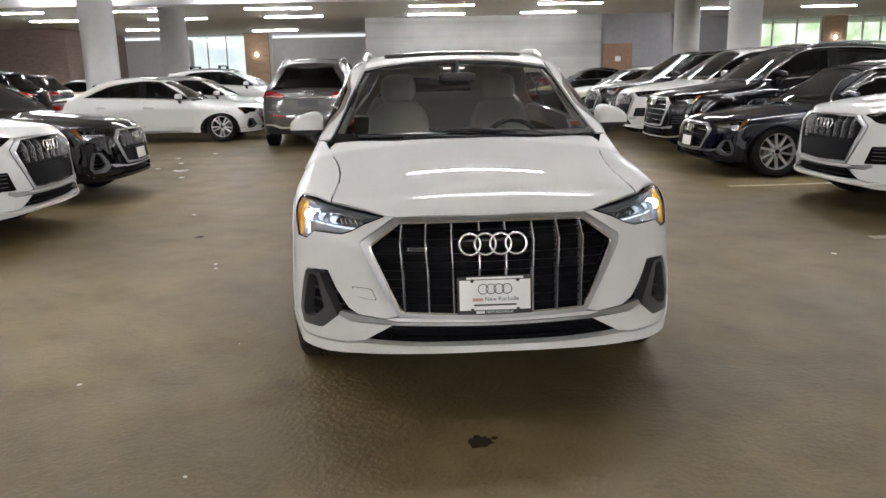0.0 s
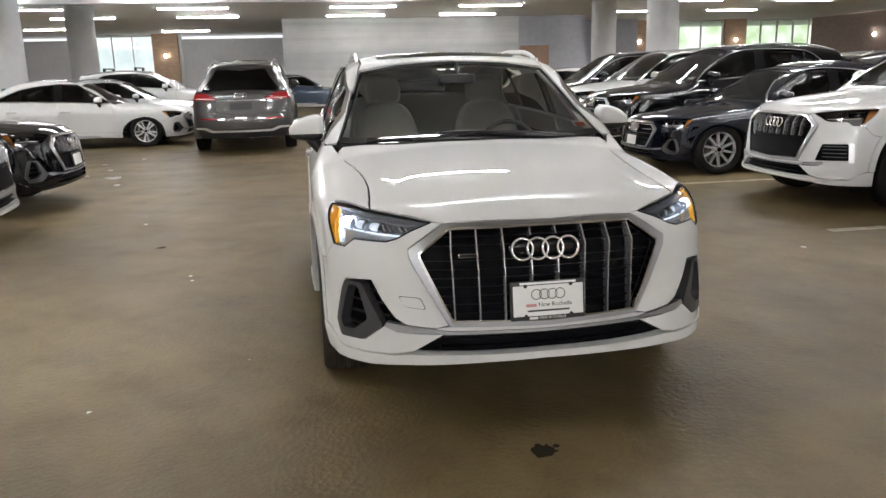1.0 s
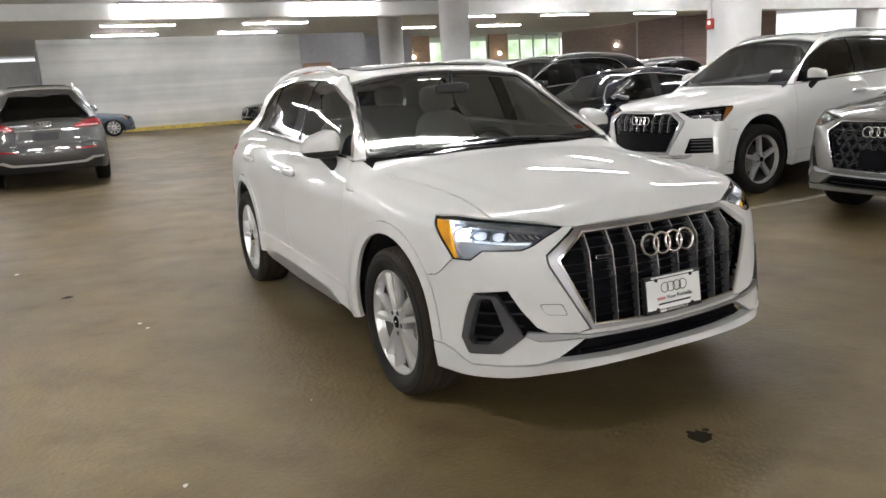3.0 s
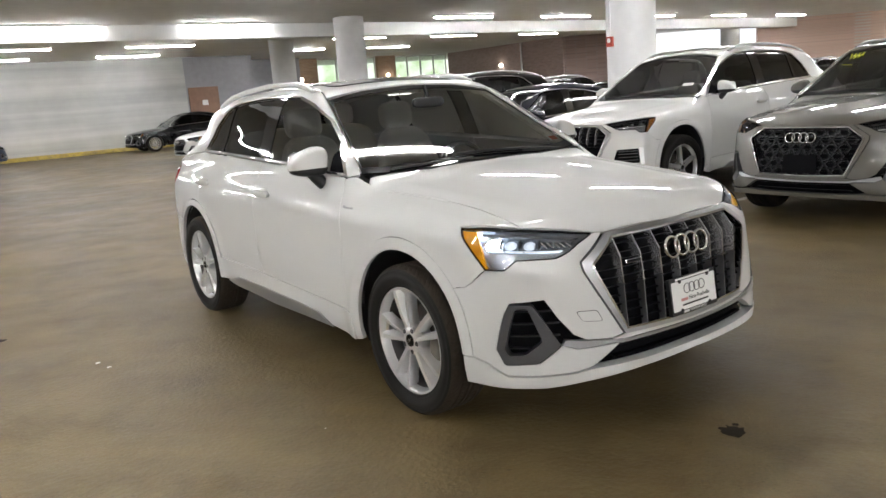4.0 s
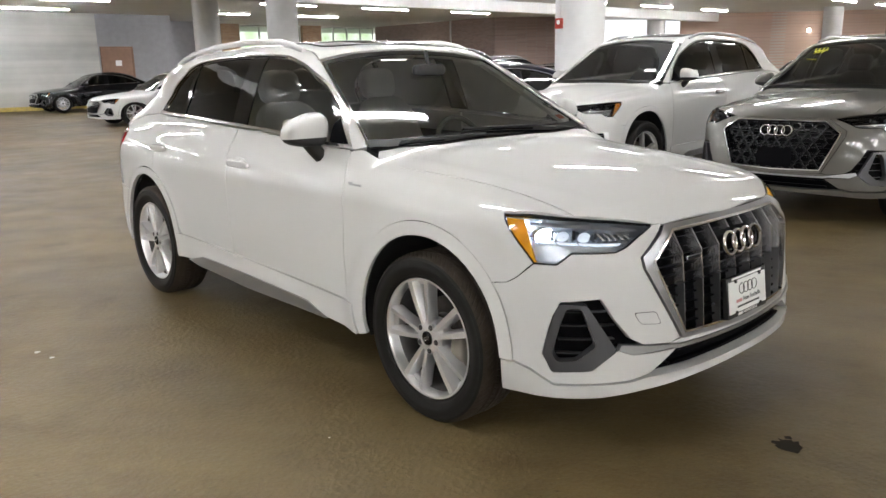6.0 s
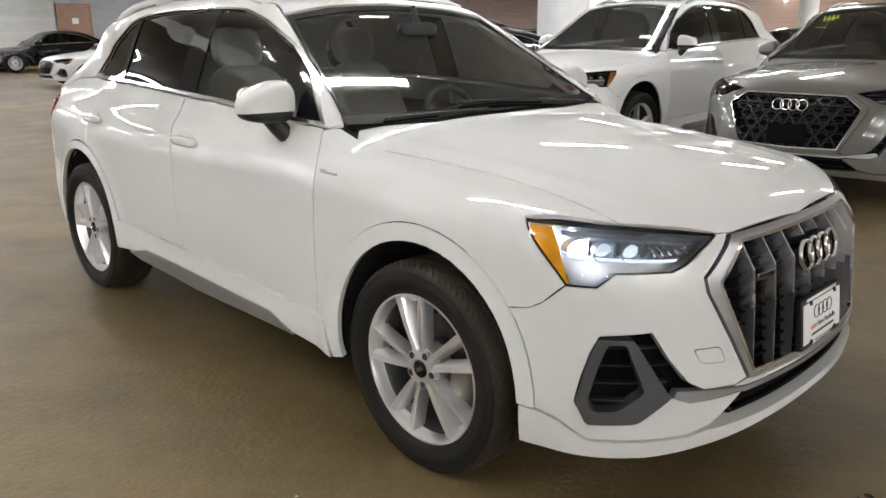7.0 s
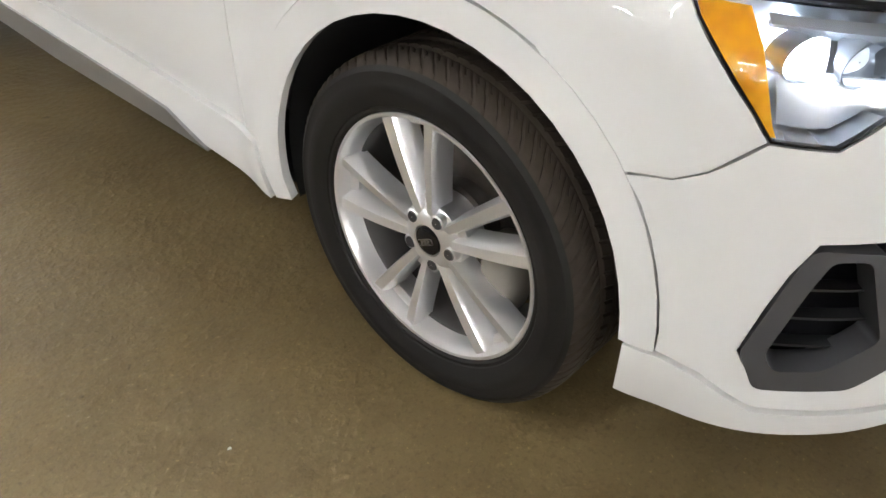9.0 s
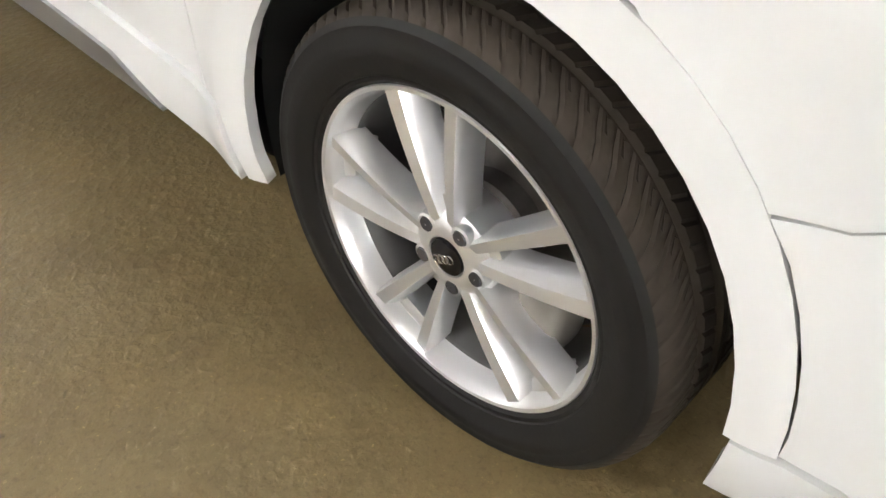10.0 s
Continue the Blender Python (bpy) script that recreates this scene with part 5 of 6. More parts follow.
def make_wheel(root, m, r, rims, fine, bolts=True):
    """A wheel whose outer face looks along +x. rims: arms, turn, twin, dark."""
    key = ("wheel", round(r, 3), fine, rims.get("arms", 5), rims.get("twin", True), rims.get("rim", 0.66))
    n = 480 if fine else 40
    rim_r = r * rims.get("rim", 0.696 if fine else 0.690)
    metal = M["dark_trim"] if rims.get("dark") else M["alloy"]
    if key not in MESHES:
        w = 0.118

        def tyre():
            h = r - rim_r
            half = [(rim_r - 0.004, 0.088), (rim_r + 0.004, 0.098), (rim_r + 0.010, 0.104), (rim_r + 0.016, 0.1045), (rim_r + 0.018, 0.1075), (rim_r + 0.25 * h, 0.112), (rim_r + 0.40 * h, 0.116), (rim_r + 0.42 * h, 0.1168), (rim_r + 0.56 * h, w),
                    (rim_r + 0.58 * h, 0.1172), (rim_r + 0.72 * h, 0.1155), (rim_r + 0.75 * h, 0.1160), (rim_r + 0.78 * h, 0.1142), (r - 0.018, 0.109)]
            tread = [(r - 0.018, 0.109), (r - 0.010, 0.102), (r - 0.004, 0.090), (r - 0.0015, 0.078), (r, 0.061), (r - 0.008, 0.057), (r - 0.008, 0.050), (r, 0.046), (r, 0.021), (r - 0.008, 0.017), (r - 0.008, 0.009), (r, 0.005)]

            def turned(nm, prof, angle):
                verts, faces, c = [], [], len(prof)
                for j in range(n):
                    for a, x in prof:
                        # cross grooves slant over the tread
                        edge = abs(x)
                        cut = fine and a > r - 0.012 and ((j % 6 == 0 and edge > 0.07) or (j % 6 == 3 and 0.018 < edge < 0.062 and a > r - 0.004))
                        rr = a - (0.0035 if cut else 0)
                        ang = 2 * math.pi * (j + (6.5 * math.sin(edge * 36) if fine else 0)) / n
                        verts.append((x, rr * math.cos(ang), rr * math.sin(ang)))
                for j in range(n):
                    k = (j + 1) % n
                    faces += [(j * c + i, k * c + i, k * c + i + 1, j * c + i + 1) for i in range(c - 1)]
                bm = bmesh.new()
                me = raw(nm, verts, faces)
                bm.from_mesh(me)
                bpy.data.meshes.remove(me)
                return from_bm(nm, bm, angle=angle)

            back = lambda q: [(a, -b) for a, b in reversed(q)]
            if not fine:
                return turned("tyre", half + tread[1:] + back(half + tread[1:]), 28), None
            side_wall = turned("tyre", half + [(r - 0.024, 0.09), (r - 0.024, -0.09)] + back(half), 28)
            return side_wall, turned("tread", tread + back(tread), 28)

        lip = rim_r + 0.004
        barrel = lathe("rim", [(lip - 0.002, 0.088), (lip + 0.002, 0.096), (lip - 0.001, 0.101), (lip - 0.007, 0.100), (lip - 0.011, 0.092), (lip - 0.014, 0.082), (lip - 0.016, 0.066), (lip - 0.020, 0.056)], 96 if fine else 40)
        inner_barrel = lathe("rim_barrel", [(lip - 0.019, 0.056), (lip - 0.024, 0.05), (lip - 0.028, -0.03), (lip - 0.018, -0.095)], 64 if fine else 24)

        def spoke(a_hub, a_rim, w0, w1, sink, stop, slant=0, start=0.046):
            bm = bmesh.new()
            rows, nseg = [], 8 if fine else 3
            for i in range(nseg + 1):
                t = i / nseg
                rr = start + (stop - start) * t
                ang = radians(a_hub + (a_rim - a_hub) * t)
                x = 0.088 + 0.006 * t - sink * (1 if start > 0.1 else math.sin(0.5 * math.pi * min(1, 2.5 * t))) + 0.004 * math.sin(math.pi * t)
                hw = w0 + (w1 - w0) * t
                d, e = Vector((0, math.cos(ang), math.sin(ang))), Vector((0, -math.sin(ang), math.cos(ang)))
                ring = [d * rr + e * (hw * q) + Vector((x + h, 0, 0)) for q, h in (((-1.2, -0.045), (-1.06, -0.008), (-0.92, 0.0), (0.92, 0.0), (1.06, -0.008), (1.2, -0.045)) if not slant else ((-1.2, -0.050), (-1.0, -0.008), (-0.80, 0.0), (0.55, -0.003), (1.0, -0.016), (1.3, -0.052)))]
                if slant < 0:
                    ring = [d * rr + e * (-hw * q) + Vector((x + h, 0, 0)) for q, h in ((-1.2, -0.050), (-1.0, -0.008), (-0.80, 0.0), (0.55, -0.003), (1.0, -0.016), (1.3, -0.052))]
                rows.append([bm.verts.new(v) for v in ring])
            for a, b in zip(rows, rows[1:]):
                for i in range(5):
                    bm.faces.new((a[i], a[i + 1], b[i + 1], b[i]))
            bm.faces.new(rows[0])
            bm.faces.new(rows[-1])
            return from_bm("spoke", bm, angle=25)

        arms = rims.get("arms", 5)
        if rims.get("twin", True):
            legs = [spoke(12.5, 11.7, 0.0110, 0.0166, 0, lip - 0.003, -1), spoke(-12.5, -11.7, 0.0110, 0.0166, 0, lip - 0.003, 1), spoke(0, 0, 0.008, 0.009, 0.020, lip * 0.36)] + ([spoke(0, 0, 0.026, 0.034, 0.026, lip - 0.006, 0, lip * 0.87)] if fine else [])
        else:
            legs = [spoke(0, rims.get("lean", 3), (0.022, 0.014, 0.009)[(arms > 5) + (arms > 10)], (0.020, 0.013, 0.009)[(arms > 5) + (arms > 10)], 0.012, lip - 0.010)]
        centre = lathe("hub", [(0.001, 0.080), (0.030, 0.080), (0.033, 0.092), (0.040, 0.093), (0.060, 0.086), (0.072, 0.074), (0.074, 0.0)], 48 if fine else 20)
        cap = lathe("hub_cap", [(0.001, 0.098), (0.022, 0.097), (0.029, 0.093), (0.030, 0.080)], 32 if fine else 16)
        bolt = lathe("wheel_bolt", [(0.001, 0.0930), (0.0105, 0.0930), (0.0125, 0.089), (0.0125, 0.05)], 6 if not fine else 16)
        pit = lathe("bolt_pit", [(0.0132, 0.0915), (0.0165, 0.0895), (0.0175, 0.06), (0.0132, 0.06)], 16)
        disc = lathe("brake_disc", [(0.07, 0.015), (0.085, 0.012), (0.085, -0.02), (0.150, -0.02), (0.151, -0.045), (0.085, -0.045)], 48 if fine else 20)
        cal = pillow("brake_caliper", 0.045, 0.042, 0.085, 3.5, 10)
        shroud = lathe("dust_shield", [(0.05, -0.062), (0.205, -0.062), (0.212, -0.066), (0.05, -0.07)], 32)
        MESHES[key] = (*tyre(), barrel, legs, centre, cap, bolt, pit, disc, cal, shroud, inner_barrel)
    ty, tread, barrel, legs, centre, cap, bolt, pit, disc, cal, shroud, inner_barrel = MESHES[key]
    m = m @ pose(0.0 - 0.118, 0, 0)
    if fine:
        ty, tread = stood(ty, m), stood(tread, m)
    wheel = part("wheel", ty, M["rubber"], root, "black tyre on a silver alloy rim", m)
    if tread:
        part("tread", tread, M["tread_rubber"], wheel, "dusty brown tyre tread")
        part("dust_shield", shroud, M["underbody"], wheel)
    part("rim", barrel, metal, wheel, "silver alloy rim")
    # the barrel's dark colour paints in the shade behind the spokes
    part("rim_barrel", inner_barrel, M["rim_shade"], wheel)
    arms = rims.get("arms", 5)
    for i in range(arms):
        for leg in legs:
            part("spoke", leg, metal, wheel, "", pose(0, 0, 0, 360 / arms * i))
    part("hub", centre, metal, wheel)
    part("hub_cap", cap, M["black_gloss"], wheel, "black hub cap")
    for i in range(5 if bolts else 0):
        part("wheel_bolt", bolt, M["bolt"], wheel, "", pose(0, 0, 0, 72 * i + 36) @ pose(0, 0.053, 0))
        if fine:
            part("bolt_pit", pit, metal, wheel, "", pose(0, 0, 0, 72 * i + 36) @ pose(0, 0.053, 0))
    part("brake_disc", disc, M["disc"], wheel, "steel brake disc")
    turn = m.to_euler().x
    part("brake_caliper", cal, M["caliper"], wheel, "grey brake caliper", Matrix.Rotation(-turn, 4, "X") @ pose(0.01, -0.128 if abs(m.to_euler().z) < 1 else 0.128, -0.05))
    if fine:
        for i in range(4):
            part("cap_ring", ring_small(), M["chrome"], wheel, "", pose(0.0985, 0, 0, 0, 0, 90) @ pose(-0.0135 + 0.009 * i, 0, 0))
    return wheel


def ring_small():
    if "cap_ring" not in MESHES:
        MESHES["cap_ring"] = ring_mesh("cap_ring", 0.0065, 0.0010, 20, 6)
    return MESHES["cap_ring"]


# ---- the garage ----
def slab(name, x0, y0, z0, x1, y1, z1, mat, label="", bevel=0.0):
    return solid(name, box_mesh(name, x0, y0, z0, x1, y1, z1, bevel), M[mat], label, kind="structure")


def leaning_wall(name, x0, y0, x1, y1, z0, z1, mat, label, thick=0.3):
    """A wall along a line that is not square to the garage."""
    d = math.hypot(x1 - x0, y1 - y0)
    return solid(name, box_mesh(name, 0, 0, z0, d, thick, z1), M[mat], label, kind="structure", m=pose(x0, y0, 0, 0, 0, math.degrees(math.atan2(y1 - y0, x1 - x0))))


CEILING = 3.88
slab("floor", -34, -26, -0.25, 50, 48, 0.0, "floor", "worn brown-grey concrete garage floor")
slab("ceiling", -34, -26, CEILING, 50, 48, CEILING + 0.3, "ceiling_paint", "pale painted concrete ceiling slab")
slab("wall_north", -1.8, 33.4, 0, 9.08, 33.7, CEILING, "wall_light", "pale concrete wall with horizontal board bands")
slab("wall_north_grey", 9.08, 33.5, 0, 12.1, 33.8, CEILING, "wall_grey", "dark grey painted wall")
slab("wall_return_east", 12.1, 33.5, 0, 12.4, 37.0, CEILING, "wall_grey", "dark grey painted return wall")
slab("wall_north_recess", 12.1, 37.0, 0, 16.6, 37.3, CEILING, "wall_grey", "dark grey painted wall")
slab("wall_return_west", -1.8, 33.7, 0, -1.5, 46.0, CEILING, "wall_grey", "dark grey painted return wall")
slab("wall_northwest", -8.0, 45.7, 0, -1.8, 46.0, 3.62, "column_paint", "pale grey wall below a bright gap")
slab("wall_northwest_far", -19.0, 45.4, 0, -12.7, 45.7, 3.62, "column_paint", "pale grey wall below a bright gap")
slab("wall_brick_west", -34, 36.9, 0, -16.6, 37.2, CEILING, "brick_dark", "dark brown brick wall")
slab("wall_brick_return", -16.9, 37.2, 0, -16.6, 45.4, CEILING, "brick_dark", "dark brown brick wall")
# closes the unseen south end; kept pale to bounce light and show in chrome
slab("wall_south", -34, -26.3, 0, 50, -26.0, CEILING, "column_paint", "unseen pale wall added to bounce light onto the car fronts")
slab("wall_west", -34.3, -26, 0, -34.0, 48, CEILING, "brick_dark", "dark brown brick wall")
slab("wall_east", 50, -26, 0, 50.3, 14, CEILING, "wall_light", "plain pale concrete wall")
# brick piers between the windows
for i, (x0, x1, y) in enumerate(((16.6, 18.3, 38.2), (22.3, 23.6, 38.2), (-9.4, -8.0, 44.4))):
    slab("brick_pier_%d" % (i + 1), x0, y, 0, x1, y + 0.4, CEILING, "brick_tan", "tan brick pier between windows")
slab("brick_corner", 27.6, 35.9, 0, 28.0, 38.2, CEILING, "brick_dark", "dark brick corner pier")
slab("wall_brick_east", 27.6, 28.0, 0, 27.9, 35.9, CEILING, "brick_dark", "dark brown brick wall")
leaning_wall("wall_brick_leaning", 27.75, 28.0, 31.3, 25.3, 0, CEILING, "brick_dark", "dark brown brick wall")
leaning_wall("wall_pink", 35.6, 21.7, 50.0, 7.0, 0, CEILING, "brick_pink", "pinkish brick wall")
leaning_wall("wall_under_opening", 31.3, 25.3, 35.6, 21.7, 0, 1.5, "brick_pink", "low brick wall under an opening")


def window(name, x0, x1, y, z0, z1, bars):
    """A window wall: frame, sill and panes between upright bars."""
    slab(name + "_sill_wall", x0, y, 0, x1, y + 0.3, z0, "wall_grey", "wall under the window")
    root = tagged(thing(name, "bright window with pale metal frame", "window", Matrix.Translation((x0, y, z0))), kind="structure")
    w, h = x1 - x0, z1 - z0
    part("window_sill", box_mesh("window_sill", 0, -0.04, -0.01, w, 0.3, 0.05, 0.01), M["frame_white"], root)
    part("window_head", box_mesh("window_head", 0, 0.05, h - 0.08, w, 0.25, h, 0.01), M["frame_white"], root)
    for i in range(bars + 1):
        x = w * i / bars
        part("window_bar", box_mesh("window_bar", max(0, x - 0.035), 0.10, 0.05, min(w, x + 0.035), 0.20, h - 0.08, 0.006), M["frame_white"], root)
        if i < bars:
            p = part("pane", box_mesh("pane", x + 0.03, 0.145, 0.05, w * (i + 1) / bars - 0.03, 0.155, h - 0.08), M["window_glass"], root)
            p.visible_shadow = False


window("window_1", 18.3, 22.3, 38.3, 1.55, CEILING - 0.02, 3)
window("window_2", 23.6, 27.6, 38.3, 1.55, CEILING - 0.02, 4)
window("window_3", -12.7, -9.4, 44.5, 0.9, CEILING - 0.02, 3)
for i, (y, x0, x1) in enumerate(((20.3, -33.9, 49.9), (8.6, -33.9, 49.9), (-3.2, -33.9, 49.9), (-15.0, -33.9, 49.9))):
    slab("beam_%d" % (i + 1), x0, y, 3.46, x1, y + 0.7, CEILING - 0.004, "ceiling_paint", "painted concrete ceiling beam", 0.02)
slab("kerb", 1.0, 33.0, 0.0, 9.0, 33.39, 0.16, "kerb_yellow", "yellow painted kerb along the wall", 0.03)
door = tagged(thing("door_1", "closed brown metal service door", "door", Matrix.Translation((9.25, 33.5, 0))), kind="structure")
part("door_leaf", box_mesh("door_leaf", 0, -0.05, 0.02, 1.25, -0.004, 2.45, 0.005), M["door_brown"], door)
part("door_sign", box_mesh("door_sign", 0.52, -0.058, 1.72, 0.78, -0.052, 1.95), M["plate_white"], door, "small white sign")
for x0, x1, z0, z1 in ((-0.07, 0.0, 0, 2.53), (1.25, 1.32, 0, 2.53), (0.0, 1.25, 2.45, 2.53)):
    part("door_frame", box_mesh("door_frame", x0, -0.07, z0, x1, -0.003, z1, 0.004), M["door_brown"], door)


def column(x, y, r=0.45):
    if ("column", r) not in MESHES:
        MESHES["column", r] = lathe("column", [(r, 0.0), (r, 3.40), (r + 0.004, 3.41), (r + 0.004, CEILING)], 64)
    return solid("column", MESHES["column", r], M["column_paint"], "round pale painted concrete column", "column", "garage columns", m=Matrix.Translation((x, y, 0)) @ pose(0, 0, 0, 0, -90, 0))


for x, y in ((-8.44, 19.0), (-8.1, 25.0), (10.0, 25.0), (9.45, 19.0), (8.95, 7.8), (32.4, 21.2), (38.0, 14.8)):
    column(x, y)
alarm = thing("fire_alarm", "small red fire alarm box on a column", "alarm", Matrix.Translation((8.49, 7.90, 2.13)) @ pose(0, 0, 0, 0, 0, -80))
part("alarm_case", box_mesh("alarm_case", -0.07, -0.05, -0.09, 0.07, 0.03, 0.09, 0.01), M["red_box"], alarm)
part("alarm_lens", pillow("alarm_lens", 0.03, 0.02, 0.04, 3, 8), M["plate_white"], alarm, "clear flash lens", Matrix.Translation((0, -0.055, 0.02)))
part("alarm_conduit", tube("alarm_conduit", [(0, 0.0, 0.09), (0, 0.0, 1.70)], 0.012, 8), M["column_paint"], alarm)


def tube_lamp(x, y, length=2.44):
    root = thing("ceiling_lamp", "long white fluorescent strip lamp on the ceiling", "ceiling lamp", Matrix.Translation((x, y, CEILING)), "ceiling strip lamps")
    if "lamp_body" not in MESHES:
        MESHES["lamp_body"] = box_mesh("lamp_body", 0, -0.085, -0.06, length, 0.085, -0.001, 0.006)
        MESHES["lamp_tube"] = box_mesh("diffuser", 0.02, -0.032, -0.098, length - 0.02, 0.032, -0.062, 0.012)
    part("lamp_body", MESHES["lamp_body"], M["lamp_body"], root)
    part("diffuser", MESHES["lamp_tube"], M["tube_light"], root, "glowing diffuser")


# rows at negative y are out of view, packed in to light the car's front
for y in (-24.6, -22.4, -20.2, -17.4, -14.8, -12.2, -9.8, -7.0, 2.5, 7.3, 14.2):
    for x in (-15.2, -10.3, -5.4, -0.55, 4.35):
        if (x, y) not in ((-5.4, 2.5), (-5.4, -7.0), (-0.55, -7.0), (4.35, 2.5)):
            tube_lamp(x, y)
# extra lamps above the view, added to brighten the floor and nearby cars
for x, y in ((-5.0, 0.9), (-7.2, 5.4), (-9.8, -4.4), (6.2, 0.4), (5.6, 5.3), (9.8, 4.2), (7.0, 10.8)):
    tube_lamp(x, y)
for y in (20.1, 26.6, 30.9):
    for x in (-15.5, -10.7, -5.9, 0.1, 4.9):
        tube_lamp(x, y)
for x, y in ((-14.0, 38.0), (-8.2, 40.8)):
    tube_lamp(x, y)
# the two rows at negative y are unseen, there only for their light
for y in (-12.0, -6.0, 0.4, 6.5, 12.5, 18.5, 25.2, 30.5):
    for x in (12.3, 17.0, 22.0, 27.0, 32.0, 37.0, 42.0):
        if x + y > 52:
            continue
        tube_lamp(x, y)


def sconce(x, y, z, turn=0):
    root = thing("wall_lamp", "small lit wall lamp on brick", "wall lamp", pose(x, y, z, 0, 0, turn), "wall lamps")
    part("lamp_plate", box_mesh("lamp_plate", -0.07, -0.04, -0.10, 0.07, 0.0, 0.10, 0.01), M["lamp_body"], root)
    part("lamp_globe", pillow("lamp_globe", 0.07, 0.06, 0.08, 2.4, 10), M["wall_light_lit"], root, "glowing globe", Matrix.Translation((0, -0.09, 0.0)))


for x, y, z, turn in ((17.2, 38.2, 2.75, 0), (22.95, 38.2, 2.75, 0), (-8.7, 44.4, 2.65, 0), (27.6, 33.0, 2.75, -90), (40.2, 16.9, 2.9, -45)):
    sconce(x, y, z, turn)
conduit = solid("conduit", tube("conduit", [(0, 0, 0.6), (0, 0, CEILING)], 0.05, 10), M["column_paint"], "upright grey conduit on the wall", "pipe", m=Matrix.Translation((27.5, 31.2, 0)))
solid("conduit", tube("conduit", [(0, 0, 0.4), (0, 0, CEILING)], 0.12, 14), M["frame_white"], "white upright pipe beside a brick pier", "pipe", m=Matrix.Translation((-7.93, 44.9, 0)))

# ---- outside ----
slab("ground_outside", -60, 48.0, -0.4, 90, 120, -0.3, "outside_ground", "pale ground outside")
solid("backdrop", raw("backdrop", [(10, 46, -1), (50, 46, -1), (50, 46, 9), (10, 46, 9)], [(0, 3, 2, 1)], smooth=False), M["green_glow"], "bright blurred trees outside the windows", kind="structure")
solid("backdrop", raw("backdrop", [(-30, 52, -1), (0, 52, -1), (0, 52, 9), (-30, 52, 9)], [(0, 3, 2, 1)], smooth=False), M["pale_glow"], "pale bright building outside the windows", kind="structure")
solid("backdrop", raw("backdrop", [(33, 30, -1), (44, 20, -1), (44, 20, 9), (33, 30, 9)], [(0, 3, 2, 1)], smooth=False), M["pale_glow"], "bright daylight outside an opening", kind="structure")


# ---- the cars ----
compact = Shape(Body(COMPACT))
compact.wheel_r, compact.arch = 0.357, 0.425
SUV_MAP = dict(xs=[(0, 0), (0.923, 0.985)], ys=[(0, 0), (0.912, 0.95), (1.4, 1.45), (3.592, 3.95), (4.484, 5.06)], zs=[(0, 0), (0.30, 0.32), (0.742, 0.85), (0.90, 1.00), (1.10, 1.21), (1.574, 1.775)])
MID_MAP = dict(xs=[(0, 0), (0.923, 0.946)], ys=[(0, 0), (0.912, 0.92), (1.4, 1.45), (3.592, 3.74), (4.484, 4.68)], zs=[(0, 0), (0.3, 0.3), (0.742, 0.81), (1.10, 1.16), (1.574, 1.665)])
SEDAN = dict(COMPACT, tuck=0.0, top=HOOD_LINE + [(1.31, 1.062), (2.10, 1.50), (2.40, 1.565), (2.8, 1.585), (3.2, 1.55), (3.45, 1.49), (4.05, 1.185), (4.4, 1.15), (4.6, 1.12)],
             tail=[(0.18, 0.14), (0.30, 0.04), (0.5, 0.0), (0.7, 0.02), (0.9, 0.05), (1.1, 0.03), (1.2, 0.10), (1.6, 0.5)])
SEDAN_MAP = dict(xs=[(0, 0), (0.923, 0.925)], ys=[(0, 0), (0.912, 0.88), (1.4, 1.50), (3.592, 3.72), (4.484, 4.77)], zs=[(0, 0), (0.25, 0.20), (0.742, 0.61), (0.9, 0.75), (1.1, 0.96), (1.585, 1.465)])
suv = Shape(Body(COMPACT), **SUV_MAP)
suv.wheel_r, suv.arch = 0.385, 0.45
mid = Shape(Body(COMPACT), **MID_MAP)
mid.wheel_r, mid.arch = 0.36, 0.43
sedan = Shape(Body(SEDAN), **SEDAN_MAP)
sedan.wheel_r, sedan.arch = 0.335, 0.41

build_car("compact_suv", compact, pose(0, 0, 0), M["white_paint"], "glossy white compact SUV with lit headlights, parked in the aisle", style=dict(fine=True, lit=True, plate="dealer"), rims=dict(turns=(10, 30, 50, 28)), seat=M["seat_light"])


def parked(kind, shape, x, y, heading, paint, label, **style):
    """A parked car with its nose at x, y; heading: degrees by which the nose turns left from -y."""
    rims = style.pop("rims", None)
    style["wide"] = shape is suv
    style["bolts"] = y < 18 and abs(x) < 12
    build_car(kind, shape, pose(x, y, 0, 0, 0, heading), M[paint], label, style=style, group="parked cars", rims=rims)


FIVE, TEN, MANY = dict(twin=False), dict(arms=10, twin=False), dict(arms=15, twin=False)
# right row, noses towards the aisle
parked("suv", mid, 3.93, 1.75, -90, "taupe_paint", "metallic taupe SUV with a dark honeycomb grille", bars=False, rims=FIVE)
parked("suv", suv, 3.86, 4.57, -90, "white_paint", "white large SUV with a chrome-barred grille", rims=FIVE)
parked("sedan", sedan, 3.61, 7.55, -90, "navy_paint", "dark navy sedan with a slatted chrome grille", sedan=True, plate="plain", rims=TEN, bars="slats")
parked("suv", suv, 3.86, 9.95, -90, "black_paint", "black large SUV with a slatted chrome grille", rims=FIVE, bars="slats")
parked("suv", suv, 4.05, 12.5, -90, "white_paint", "white large SUV with a chrome-barred grille", rims=FIVE)
parked("suv", suv, 4.05, 15.2, -90, "black_paint", "black large SUV with a chrome-barred grille")
parked("sedan", sedan, 4.4, 20.9, -90, "white_paint", "white sedan parked nose to the aisle", sedan=True)
